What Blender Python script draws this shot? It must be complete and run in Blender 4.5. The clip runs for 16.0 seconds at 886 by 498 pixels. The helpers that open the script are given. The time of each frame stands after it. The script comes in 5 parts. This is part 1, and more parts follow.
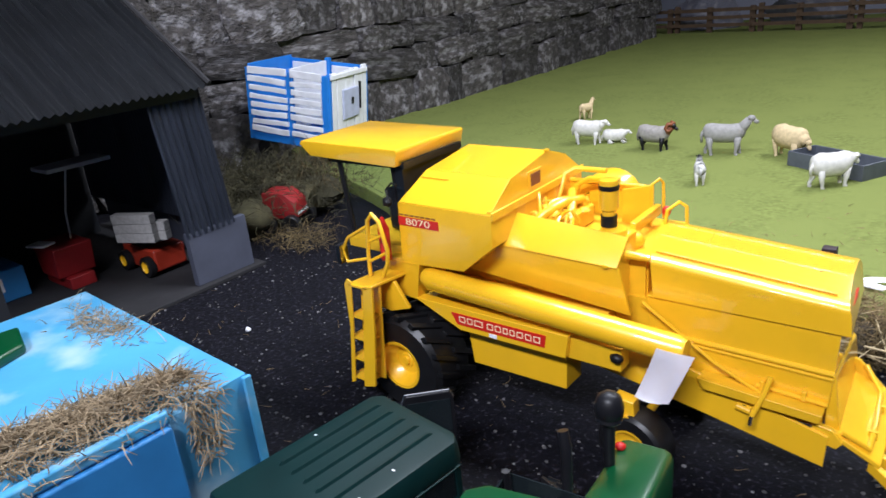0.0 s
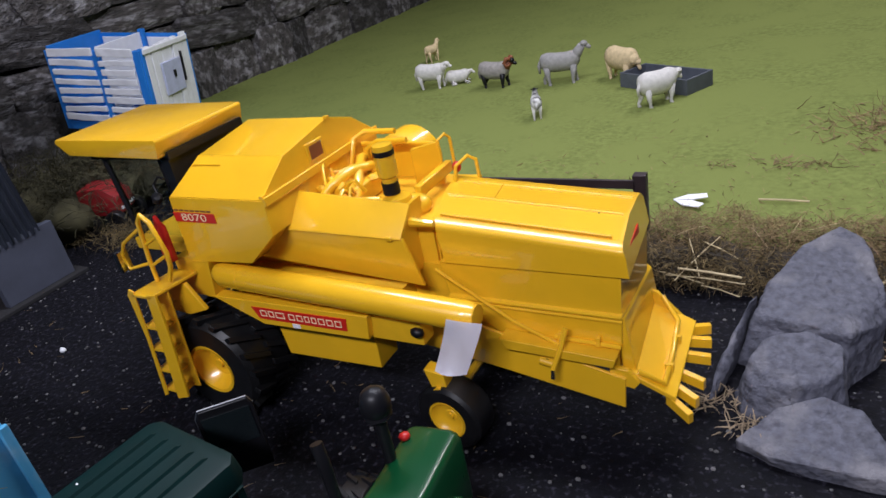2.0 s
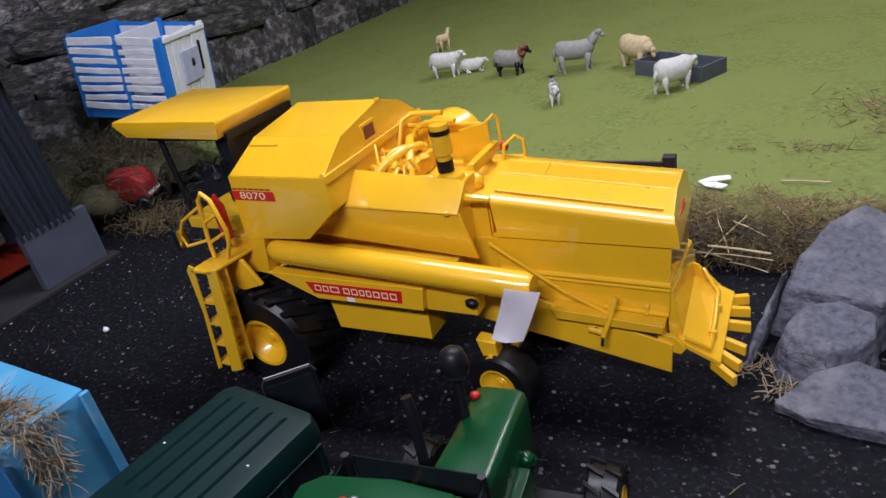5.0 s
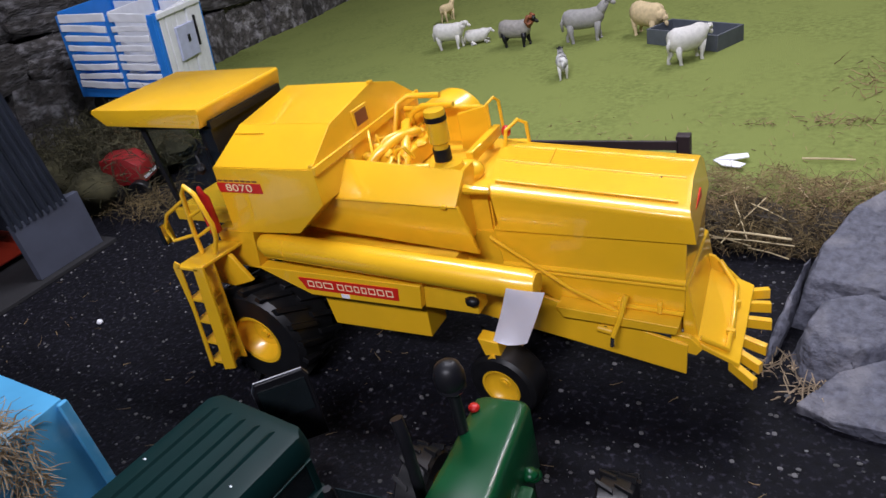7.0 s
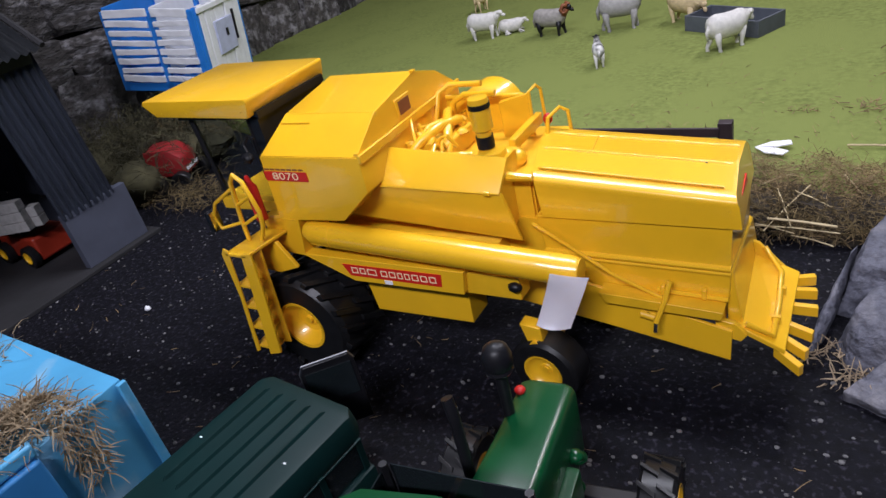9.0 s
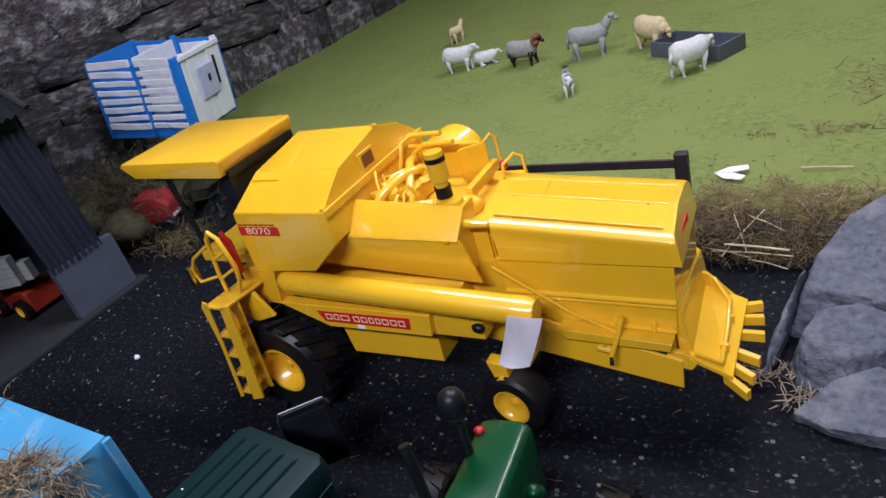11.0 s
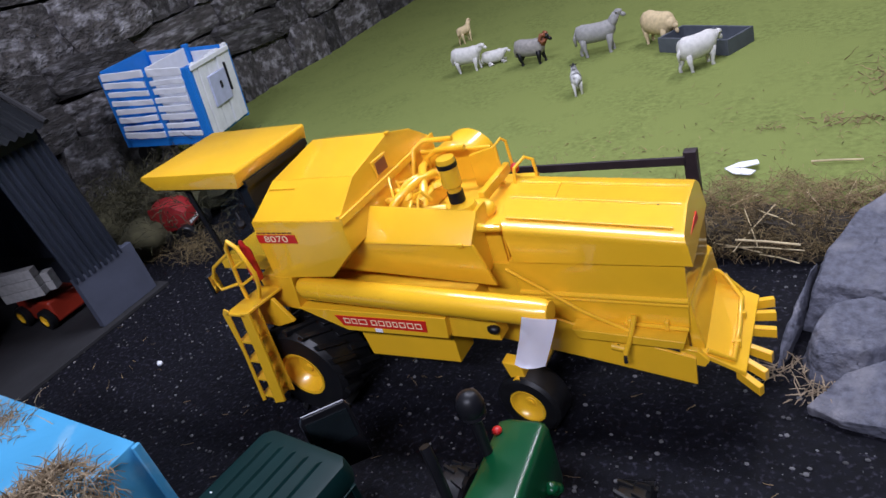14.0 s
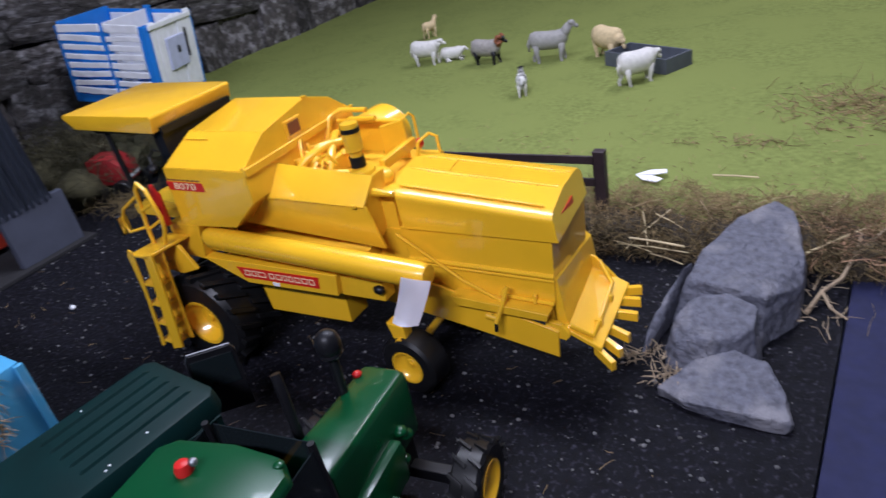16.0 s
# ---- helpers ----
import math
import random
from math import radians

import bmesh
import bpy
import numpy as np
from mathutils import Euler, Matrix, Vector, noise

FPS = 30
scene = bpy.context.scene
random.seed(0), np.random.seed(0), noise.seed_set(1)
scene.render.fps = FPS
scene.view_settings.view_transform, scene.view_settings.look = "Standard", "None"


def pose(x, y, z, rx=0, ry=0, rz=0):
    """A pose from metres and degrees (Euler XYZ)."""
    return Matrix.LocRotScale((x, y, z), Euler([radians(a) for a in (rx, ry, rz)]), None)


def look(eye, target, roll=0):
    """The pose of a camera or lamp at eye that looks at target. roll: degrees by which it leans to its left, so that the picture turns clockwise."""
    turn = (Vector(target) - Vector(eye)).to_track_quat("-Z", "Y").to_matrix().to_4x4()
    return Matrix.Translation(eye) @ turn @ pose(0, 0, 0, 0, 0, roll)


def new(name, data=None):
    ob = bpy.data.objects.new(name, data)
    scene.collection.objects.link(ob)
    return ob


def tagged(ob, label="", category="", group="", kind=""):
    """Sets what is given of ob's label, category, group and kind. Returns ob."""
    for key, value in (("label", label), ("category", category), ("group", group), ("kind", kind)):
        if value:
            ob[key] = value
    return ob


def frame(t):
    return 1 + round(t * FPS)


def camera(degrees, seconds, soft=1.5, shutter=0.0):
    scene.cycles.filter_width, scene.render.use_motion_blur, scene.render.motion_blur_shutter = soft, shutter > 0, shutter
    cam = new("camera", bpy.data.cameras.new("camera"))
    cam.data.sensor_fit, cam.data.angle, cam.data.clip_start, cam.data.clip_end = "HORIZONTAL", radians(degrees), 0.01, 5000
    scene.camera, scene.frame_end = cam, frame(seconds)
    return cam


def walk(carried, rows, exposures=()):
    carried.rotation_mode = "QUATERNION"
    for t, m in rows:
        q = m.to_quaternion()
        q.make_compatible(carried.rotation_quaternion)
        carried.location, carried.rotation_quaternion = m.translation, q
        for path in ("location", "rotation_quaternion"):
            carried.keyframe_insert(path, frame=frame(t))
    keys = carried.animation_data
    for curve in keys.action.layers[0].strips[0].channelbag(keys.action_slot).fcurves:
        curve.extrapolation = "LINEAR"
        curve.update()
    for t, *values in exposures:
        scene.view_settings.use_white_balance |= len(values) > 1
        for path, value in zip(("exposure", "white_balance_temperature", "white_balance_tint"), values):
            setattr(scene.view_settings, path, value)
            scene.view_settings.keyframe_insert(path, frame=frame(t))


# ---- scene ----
cam = camera(66.7, 16.0, shutter=0.5)
PATH = [
    (0, (0.419, -0.431, 0.398), (-0.784, 0.997, -0.321), -5.7),
    (0.5, (0.409, -0.424, 0.394), (-0.807, 0.974, -0.358), -7.6),
    (1, (0.462, -0.384, 0.411), (-0.66, 1.046, -0.424), -10.1),
    (1.5, (0.483, -0.343, 0.4), (-0.538, 1.144, -0.465), -9.0),
    (2, (0.473, -0.339, 0.391), (-0.478, 1.175, -0.505), -11.3),
    (2.5, (0.464, -0.346, 0.394), (-0.532, 1.128, -0.521), -12.5),
    (3, (0.465, -0.347, 0.393), (-0.562, 1.099, -0.531), -12.6),
    (3.5, (0.472, -0.346, 0.401), (-0.578, 1.083, -0.525), -13.4),
    (4, (0.49, -0.379, 0.411), (-0.57, 1.048, -0.506), -13.2),
    (4.5, (0.454, -0.39, 0.4), (-0.483, 1.126, -0.506), -11.2),
    (7, (0.436, -0.346, 0.397), (-0.52, 1.105, -0.593), -12.8),
    (7.5, (0.436, -0.353, 0.398), (-0.553, 1.078, -0.589), -12.9),
    (8, (0.432, -0.351, 0.403), (-0.578, 1.065, -0.584), -14.4),
    (8.5, (0.431, -0.352, 0.402), (-0.591, 1.055, -0.584), -14.3),
    (9, (0.431, -0.358, 0.399), (-0.599, 1.04, -0.593), -14.3),
    (9.5, (0.447, -0.358, 0.407), (-0.577, 1.051, -0.577), -15.0),
    (12, (0.469, -0.352, 0.426), (-0.571, 1.085, -0.497), -17.1),
    (12.5, (0.452, -0.366, 0.429), (-0.597, 1.067, -0.491), -16.7),
    (13, (0.453, -0.365, 0.434), (-0.604, 1.063, -0.484), -18.3),
    (13.5, (0.464, -0.363, 0.434), (-0.6, 1.058, -0.488), -17.9),
    (14, (0.472, -0.36, 0.434), (-0.588, 1.05, -0.507), -18.8),
    (14.5, (0.446, -0.381, 0.433), (-0.608, 1.019, -0.531), -16.9),
    (15, (0.45, -0.408, 0.435), (-0.683, 1.001, -0.421), -14.7),
    (15.5, (0.553, -0.368, 0.418), (-0.571, 1.013, -0.495), -13.2),
    (16, (0.543, -0.371, 0.408), (-0.431, 1.09, -0.55), -11.4),
]
walk(cam, [(t, look(eye, target, roll)) for t, eye, target, roll in PATH],
     [(0, 0.72, 5900, 13), (0.5, 0.55, 5950, 13), (1, 0.35, 6000, 14), (2, -0.05, 6000, 17), (4.7, -0.05, 6000, 18), (7, 0.05, 6050, 18), (9.7, 0.05, 5950, 18), (12, 0.05, 5700, 19), (16, 0.1, 5650, 20)])

# ---- light: ceiling tubes of an indoor display, all above and behind the table ----
world = bpy.data.worlds.new("room_air")
scene.world = world
world.use_nodes = True
world.node_tree.nodes["Background"].inputs[0].default_value = (0.55, 0.6, 0.75, 1)
world.node_tree.nodes["Background"].inputs[1].default_value = 0.03


def tube_light(name, at, target, sx, sy, watts, colour):
    lamp = bpy.data.lights.new(name, "AREA")
    lamp.shape, lamp.size, lamp.size_y, lamp.energy, lamp.color = "RECTANGLE", sx, sy, watts, colour
    ob = new(name, lamp)
    ob.matrix_world = look(at, target)
    return ob


tube_light("ceiling_tube", (0.55, -1.45, 1.6), (0.25, 0.03, 0.13), 1.0, 0.08, 32, (0.98, 0.97, 1))
tube_light("ceiling_tube", (0.7, 1.7, 1.7), (0.45, 1.7, 0), 1.3, 0.1, 22, (1, 0.97, 0.93))
tube_light("ceiling_tube", (0.1, 0.31, 1.2), (0.1, 0.27, 0), 0.75, 0.15, 11.5, (0.97, 0.98, 1))


# ---- materials ----
def material(name, colour, rough=0.5, metal=0.0, vary=0.12, scale=40, bump=0.0, bump_scale=200, second=None, mix_scale=8, mix_at=0.55,
             coat=0.0, speck=None, speck_scale=300, speck_size=0.2, island=0.0, ob_random=0.0, spec=0.5, stretch=None):
    m = bpy.data.materials.new(name)
    m.use_nodes = True
    nt = m.node_tree
    n, l = nt.nodes, nt.links
    bsdf = n["Principled BSDF"]
    bsdf.inputs["Roughness"].default_value = rough
    bsdf.inputs["Metallic"].default_value = metal
    bsdf.inputs["Coat Weight"].default_value = coat
    bsdf.inputs["Coat Roughness"].default_value = 0.05
    bsdf.inputs["Specular IOR Level"].default_value = spec
    tc = n.new("ShaderNodeTexCoord")
    vec = tc.outputs["Object"]
    if stretch:
        mp = n.new("ShaderNodeMapping")
        mp.inputs["Scale"].default_value = stretch
        l.new(vec, mp.inputs["Vector"])
        vec = mp.outputs["Vector"]

    def noise_tex(s, detail=5.0):
        t = n.new("ShaderNodeTexNoise")
        t.inputs["Scale"].default_value, t.inputs["Detail"].default_value = s, detail
        l.new(vec, t.inputs["Vector"])
        return t.outputs["Fac"]

    def mix(fac, a, b):
        x = n.new("ShaderNodeMix")
        x.data_type = "RGBA"
        l.new(fac, x.inputs[0])
        for v, s in ((a, x.inputs[6]), (b, x.inputs[7])):
            if isinstance(v, tuple):
                s.default_value = (*v, 1)
            else:
                l.new(v, s)
        return x.outputs[2]

    def ramp(fac, lo, hi):
        r = n.new("ShaderNodeMapRange")
        r.inputs[1].default_value, r.inputs[2].default_value = lo, hi
        l.new(fac, r.inputs[0])
        return r.outputs[0]

    dark = tuple(c * (1 - vary) for c in colour)
    lite = tuple(min(1, c * (1 + vary)) for c in colour)
    col = mix(ramp(noise_tex(scale), 0.3, 0.7), dark, lite)
    if second:
        col = mix(ramp(noise_tex(mix_scale, 8.0), mix_at - 0.08, mix_at + 0.1), col, second)
    if speck:
        v = n.new("ShaderNodeTexVoronoi")
        v.inputs["Scale"].default_value = speck_scale
        l.new(vec, v.inputs["Vector"])
        col = mix(ramp(v.outputs["Distance"], speck_size, speck_size * 0.6), col, speck)
    if island or ob_random:
        g = n.new("ShaderNodeNewGeometry" if island else "ShaderNodeObjectInfo")
        hsv = n.new("ShaderNodeHueSaturation")
        k = island or ob_random
        r = n.new("ShaderNodeMapRange")
        r.inputs[3].default_value, r.inputs[4].default_value = 1 - k, 1 + k
        l.new(g.outputs["Random Per Island" if island else "Random"], r.inputs[0])
        l.new(r.outputs[0], hsv.inputs["Value"])
        l.new(col, hsv.inputs["Color"])
        col = hsv.outputs[0]
    l.new(col, bsdf.inputs["Base Color"])
    rr = n.new("ShaderNodeMapRange")
    rr.inputs[3].default_value, rr.inputs[4].default_value = max(0, rough - 0.07), min(1, rough + 0.07)
    l.new(noise_tex(scale * 1.7), rr.inputs[0])
    l.new(rr.outputs[0], bsdf.inputs["Roughness"])
    if bump:
        b = n.new("ShaderNodeBump")
        b.inputs["Strength"].default_value, b.inputs["Distance"].default_value = min(1, bump * 300), bump
        l.new(noise_tex(bump_scale, 6.0), b.inputs["Height"])
        l.new(b.outputs[0], bsdf.inputs["Normal"])
    return m


M = {}
M["yellow"] = material("yellow_enamel", (0.89, 0.495, 0.009), 0.34, vary=0.05, scale=25, bump=0.00008, bump_scale=50, coat=1.0)
# darker yellow: inner and small parts, and shade imitated in seams and gaps
M["yellow_dark"] = material("yellow_plastic_and_shade", (0.78, 0.44, 0.008), 0.45, vary=0.08, scale=60)
M["red_label"] = material("red_decal", (0.62, 0.02, 0.01), 0.4, vary=0.06)
M["cream"] = material("cream_lettering", (0.9, 0.75, 0.45), 0.5, vary=0.03)
M["red"] = material("red_paint", (0.5, 0.015, 0.012), 0.35, vary=0.1)
# red_paint darkened: the weaker light around the shed is put into the colour
M["shaded_red"] = material("shaded_red_paint", (0.27, 0.012, 0.014), 0.5, vary=0.15)
M["heap"] = material("beige_straw", (0.27, 0.205, 0.125), 0.9, vary=0.25, scale=60, island=0.45)
M["bush"] = material("dark_olive_bush", (0.05, 0.045, 0.02), 0.9, vary=0.3, scale=60, island=0.5)
M["black"] = material("black_plastic", (0.008, 0.008, 0.010), 0.42, vary=0.2, spec=0.3)
M["rubber"] = material("tyre_rubber", (0.009, 0.009, 0.010), 0.38, vary=0.25, scale=80, bump=0.0003, bump_scale=300, spec=0.35)
M["chrome"] = material("chrome", (0.75, 0.75, 0.76), 0.18, metal=1, vary=0.04)
M["paper"] = material("white_paper", (0.86, 0.85, 0.92), 0.8, vary=0.03, bump=0.0003, bump_scale=40)
M["tarmac"] = material("dark_grit", (0.0035, 0.0035, 0.006), 0.75, vary=0.5, scale=90, bump=0.0022, bump_scale=170, second=(0.036, 0.034, 0.048),
                       mix_scale=210, mix_at=0.63, spec=0.15)
M["navy"] = material("navy_cloth", (0.009, 0.011, 0.05), 0.85, vary=0.2, scale=60, bump=0.0004, bump_scale=900)
M["grass"] = material("flock_grass", (0.186, 0.22, 0.062), 0.95, vary=0.22, scale=130, bump=0.0022, bump_scale=420, second=(0.2, 0.235, 0.066), mix_scale=9,
                      mix_at=0.5, spec=0.1)
M["rock"] = material("blue_grey_slate", (0.098, 0.1, 0.128), 0.72, vary=0.35, scale=160, bump=0.005, bump_scale=120, second=(0.19, 0.185, 0.205), mix_scale=24, mix_at=0.6)
M["stone"] = material("lichen_stone", (0.058, 0.052, 0.05), 0.9, vary=0.55, scale=9, bump=0.012, bump_scale=22, second=(0.25, 0.24, 0.25), mix_scale=6, mix_at=0.56,
                      ob_random=0.45)
M["mortar"] = material("dark_joint", (0.045, 0.04, 0.038), 0.95, vary=0.4, scale=20, bump=0.006, bump_scale=30)
M["straw"] = material("dry_moss_straw", (0.25, 0.175, 0.083), 0.85, vary=0.25, scale=60, island=0.45)
M["moss"] = material("dark_moss_and_dimmed_straw", (0.105, 0.075, 0.03), 0.9, vary=0.3, scale=60, island=0.5)
M["root"] = material("dry_root", (0.33, 0.25, 0.16), 0.85, vary=0.3, scale=90)
M["stalk"] = material("pale_stalk", (0.52, 0.42, 0.24), 0.7, vary=0.15, scale=90)
M["soil"] = material("brown_soil", (0.035, 0.027, 0.018), 0.95, vary=0.4, scale=50, bump=0.004, bump_scale=120)
M["tin"] = material("slate_blue_tin", (0.038, 0.046, 0.068), 0.55, vary=0.15, scale=18, bump=0.0005, bump_scale=60)
# slate-blue tin at a fifth of its value: dark roof, and painted-in shed shade
M["tin_dark"] = material("dark_roof_and_shade_tin", (0.0075, 0.0095, 0.0135), 0.65, vary=0.2, scale=14, bump=0.0008, bump_scale=40)
M["block"] = material("grey_render", (0.053, 0.059, 0.086), 0.8, vary=0.12, scale=30, bump=0.0006, bump_scale=150)
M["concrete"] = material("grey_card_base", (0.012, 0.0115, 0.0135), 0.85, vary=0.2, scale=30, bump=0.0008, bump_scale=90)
M["blue"] = material("bright_blue_paint", (0.02, 0.19, 0.62), 0.45, vary=0.1, scale=30)
M["white"] = material("white_paint", (0.72, 0.73, 0.76), 0.55, vary=0.06, scale=50, bump=0.0005, bump_scale=130)
M["lilac"] = material("pale_lilac_paint", (0.42, 0.45, 0.6), 0.6, vary=0.1, scale=60, bump=0.0004, bump_scale=130)
M["sky_blue"] = material("sky_blue_paint", (0.075, 0.32, 0.56), 0.42, vary=0.16, scale=9, bump=0.0016, bump_scale=35, second=(0.36, 0.52, 0.62), mix_scale=14, mix_at=0.6)
M["deep_blue"] = material("deep_blue_paint", (0.03, 0.18, 0.44), 0.5, vary=0.12, scale=20, bump=0.0006, bump_scale=60)
M["bottle"] = material("bottle_green_plastic", (0.001, 0.0155, 0.0155), 0.5, vary=0.14, scale=30, spec=0.25)
M["green"] = material("tractor_green_enamel", (0.002, 0.056, 0.017), 0.3, vary=0.06, scale=30, coat=0.2, spec=0.35)
M["glass"] = material("dark_glass", (0.01, 0.014, 0.016), 0.08, vary=0.05, coat=0.5)
M["wood"] = material("dark_fence_wood", (0.028, 0.017, 0.02), 0.6, vary=0.3, scale=60, bump=0.0006, bump_scale=120)
M["fence"] = material("brown_fence_wood", (0.075, 0.045, 0.025), 0.8, vary=0.3, scale=30)
M["wool"] = material("white_wool", (0.62, 0.6, 0.57), 0.9, vary=0.12, scale=150, bump=0.001, bump_scale=400)
M["wool_grey"] = material("grey_wool", (0.3, 0.29, 0.28), 0.9, vary=0.15, scale=150, bump=0.001, bump_scale=400)
M["wool_cream"] = material("cream_wool", (0.6, 0.47, 0.27), 0.9, vary=0.15, scale=150, bump=0.001, bump_scale=400)
M["piebald"] = material("black_and_white_coat", (0.65, 0.64, 0.62), 0.8, vary=0.08, second=(0.015, 0.015, 0.015), mix_scale=55, mix_at=0.52)
M["ram"] = material("grey_fleece_with_brown", (0.3, 0.28, 0.26), 0.9, vary=0.2, scale=150, bump=0.001, bump_scale=400)
M["trough"] = material("grey_trough_plastic", (0.085, 0.095, 0.115), 0.6, vary=0.15, scale=60)
# plaster of the unseen room, tinted blue so that its bounce cools the fill
M["plaster"] = material("blue_fill_plaster", (0.4, 0.42, 0.5), 0.9, vary=0.06, scale=4)
# orange-red paint darkened so that its colour carries the shed's inner shade
M["orange"] = material("shaded_orange_red_paint", (0.3, 0.026, 0.01), 0.45, vary=0.1)
M["clear"] = material("clear_window", (0.8, 0.85, 0.85), 0.03, vary=0.02)
M["clear"].node_tree.nodes["Principled BSDF"].inputs["Transmission Weight"].default_value = 1.0
M["clear"].node_tree.nodes["Principled BSDF"].inputs["IOR"].default_value = 1.05
M["dull"] = material("dull_metal", (0.3, 0.31, 0.33), 0.5, metal=1, vary=0.1)
M["horn"] = material("brown_horn", (0.22, 0.07, 0.025), 0.6, vary=0.2)


# ---- mesh helpers ----
def box(bm, x0, x1, y0, y1, z0, z1):
    v = [bm.verts.new(p) for p in ((x0, y0, z0), (x1, y0, z0), (x1, y1, z0), (x0, y1, z0), (x0, y0, z1), (x1, y0, z1), (x1, y1, z1), (x0, y1, z1))]
    for f in ((3, 2, 1, 0), (4, 5, 6, 7), (0, 1, 5, 4), (1, 2, 6, 5), (2, 3, 7, 6), (3, 0, 4, 7)):
        bm.faces.new([v[i] for i in f])
    return v


def prism(bm, pts, axis, a, b):
    """A solid with the outline pts, pulled along axis from a to b. Outline pairs are the two other axes in order."""
    def at(p, c):
        return {"x": (c, p[0], p[1]), "y": (p[0], c, p[1]), "z": (p[0], p[1], c)}[axis]
    lo = [bm.verts.new(at(p, a)) for p in pts]
    hi = [bm.verts.new(at(p, b)) for p in pts]
    bm.faces.new(lo)
    bm.faces.new(hi[::-1])
    for i in range(len(pts)):
        j = (i + 1) % len(pts)
        bm.faces.new((lo[i], hi[i], hi[j], lo[j]))


def loft(bm, rings, closed_ends=True):
    vs = [[bm.verts.new(p) for p in r] for r in rings]
    k = len(rings[0])
    for a, b in zip(vs, vs[1:]):
        for i in range(k):
            j = (i + 1) % k
            bm.faces.new((a[i], a[j], b[j], b[i]))
    if closed_ends:
        bm.faces.new(vs[0][::-1])
        bm.faces.new(vs[-1])


def rod(bm, pts, r, seg=8):
    """A round bar through pts."""
    pts = [Vector(p) for p in pts]
    rings = []
    for i, p in enumerate(pts):
        d = (pts[min(i + 1, len(pts) - 1)] - pts[max(i - 1, 0)]).normalized()
        u = d.orthogonal().normalized() if not rings else (u - d * u.dot(d)).normalized()
        w = d.cross(u)
        rr = r[i] if isinstance(r, (list, tuple)) else r
        rings.append([p + (u * math.cos(2 * math.pi * k / seg) + w * math.sin(2 * math.pi * k / seg)) * rr for k in range(seg)])
    loft(bm, rings)


def lathe(bm, profile, seg=32, axis="y", centre=(0, 0, 0), caps=True):
    """Turns (radius, along) pairs round the axis."""
    rings = []
    for r, a in profile:
        ring = []
        for k in range(seg):
            c, s = r * math.cos(2 * math.pi * k / seg), r * math.sin(2 * math.pi * k / seg)
            p = {"y": (c, a, s), "x": (a, c, s), "z": (c, s, a)}[axis]
            ring.append(Vector(p) + Vector(centre))
        rings.append(ring)
    loft(bm, rings, caps)


def blob(bm, centre, radii, sub=2, rough=0.0, freq=1.0, seed=0, rot=None):
    start = len(bm.verts)
    bmesh.ops.create_icosphere(bm, subdivisions=sub, radius=1)
    bm.verts.ensure_lookup_table()
    for v in bm.verts[start:]:
        k = 1 + rough * noise.noise(v.co * freq + Vector((seed * 7.3, seed * 3.1, seed)))
        p = Vector((v.co.x * radii[0] * k, v.co.y * radii[1] * k, v.co.z * radii[2] * k))
        if rot:
            p = rot @ p
        v.co = p + Vector(centre)


def part(name, bm, mat, parent=None, label="", bevel=0.0, smooth=None, seg=2):
    """Links bm as one mesh object, under parent where there is one."""
    bmesh.ops.recalc_face_normals(bm, faces=bm.faces)
    if bevel:
        edges = [e for e in bm.edges if len(e.link_faces) == 2 and e.calc_face_angle(0) > 0.5]
        made = set(bmesh.ops.bevel(bm, geom=edges, offset=bevel, segments=seg, affect="EDGES", profile=0.6, clamp_overlap=True)["faces"])
        for f in bm.faces:
            f.smooth = f in made
    me = bpy.data.meshes.new(name)
    bm.to_mesh(me)
    bm.free()
    me.materials.append(M[mat] if isinstance(mat, str) else mat)
    if smooth is not None:
        if not bevel or smooth > 30:
            me.shade_smooth()
        if smooth < 180:
            me.set_sharp_from_angle(angle=radians(smooth))
    ob = new(name, me)
    if parent:
        ob.parent = parent
    if label:
        ob["label"] = label
    return ob


def quick(name, mat, parent, fn, *args, bevel=0.0, smooth=None, label="", **kw):
    bm = bmesh.new()
    fn(bm, *args, **kw)
    return part(name, bm, mat, parent, label, bevel, smooth)


def thing(name, m, label, category, group="", kind=""):
    ob = new(name)
    ob.empty_display_size = 0.02
    ob.matrix_world = m
    return tagged(ob, label, category, group, kind)


def lettering(name, text, size, m, mat, parent, depth=0.0003, stretch=1.0):
    cu = bpy.data.curves.new(name, "FONT")
    cu.body, cu.size, cu.extrude, cu.align_x, cu.align_y = text, size, depth, "CENTER", "CENTER"
    tmp = bpy.data.objects.new(name, cu)
    scene.collection.objects.link(tmp)
    me = bpy.data.meshes.new_from_object(tmp.evaluated_get(bpy.context.evaluated_depsgraph_get()))
    bpy.data.objects.remove(tmp)
    me.materials.clear()
    me.materials.append(M[mat])
    ob = new(name, me)
    ob.parent = parent
    ob.matrix_local = m @ Matrix.Diagonal((stretch, 1, 1, 1))
    return ob


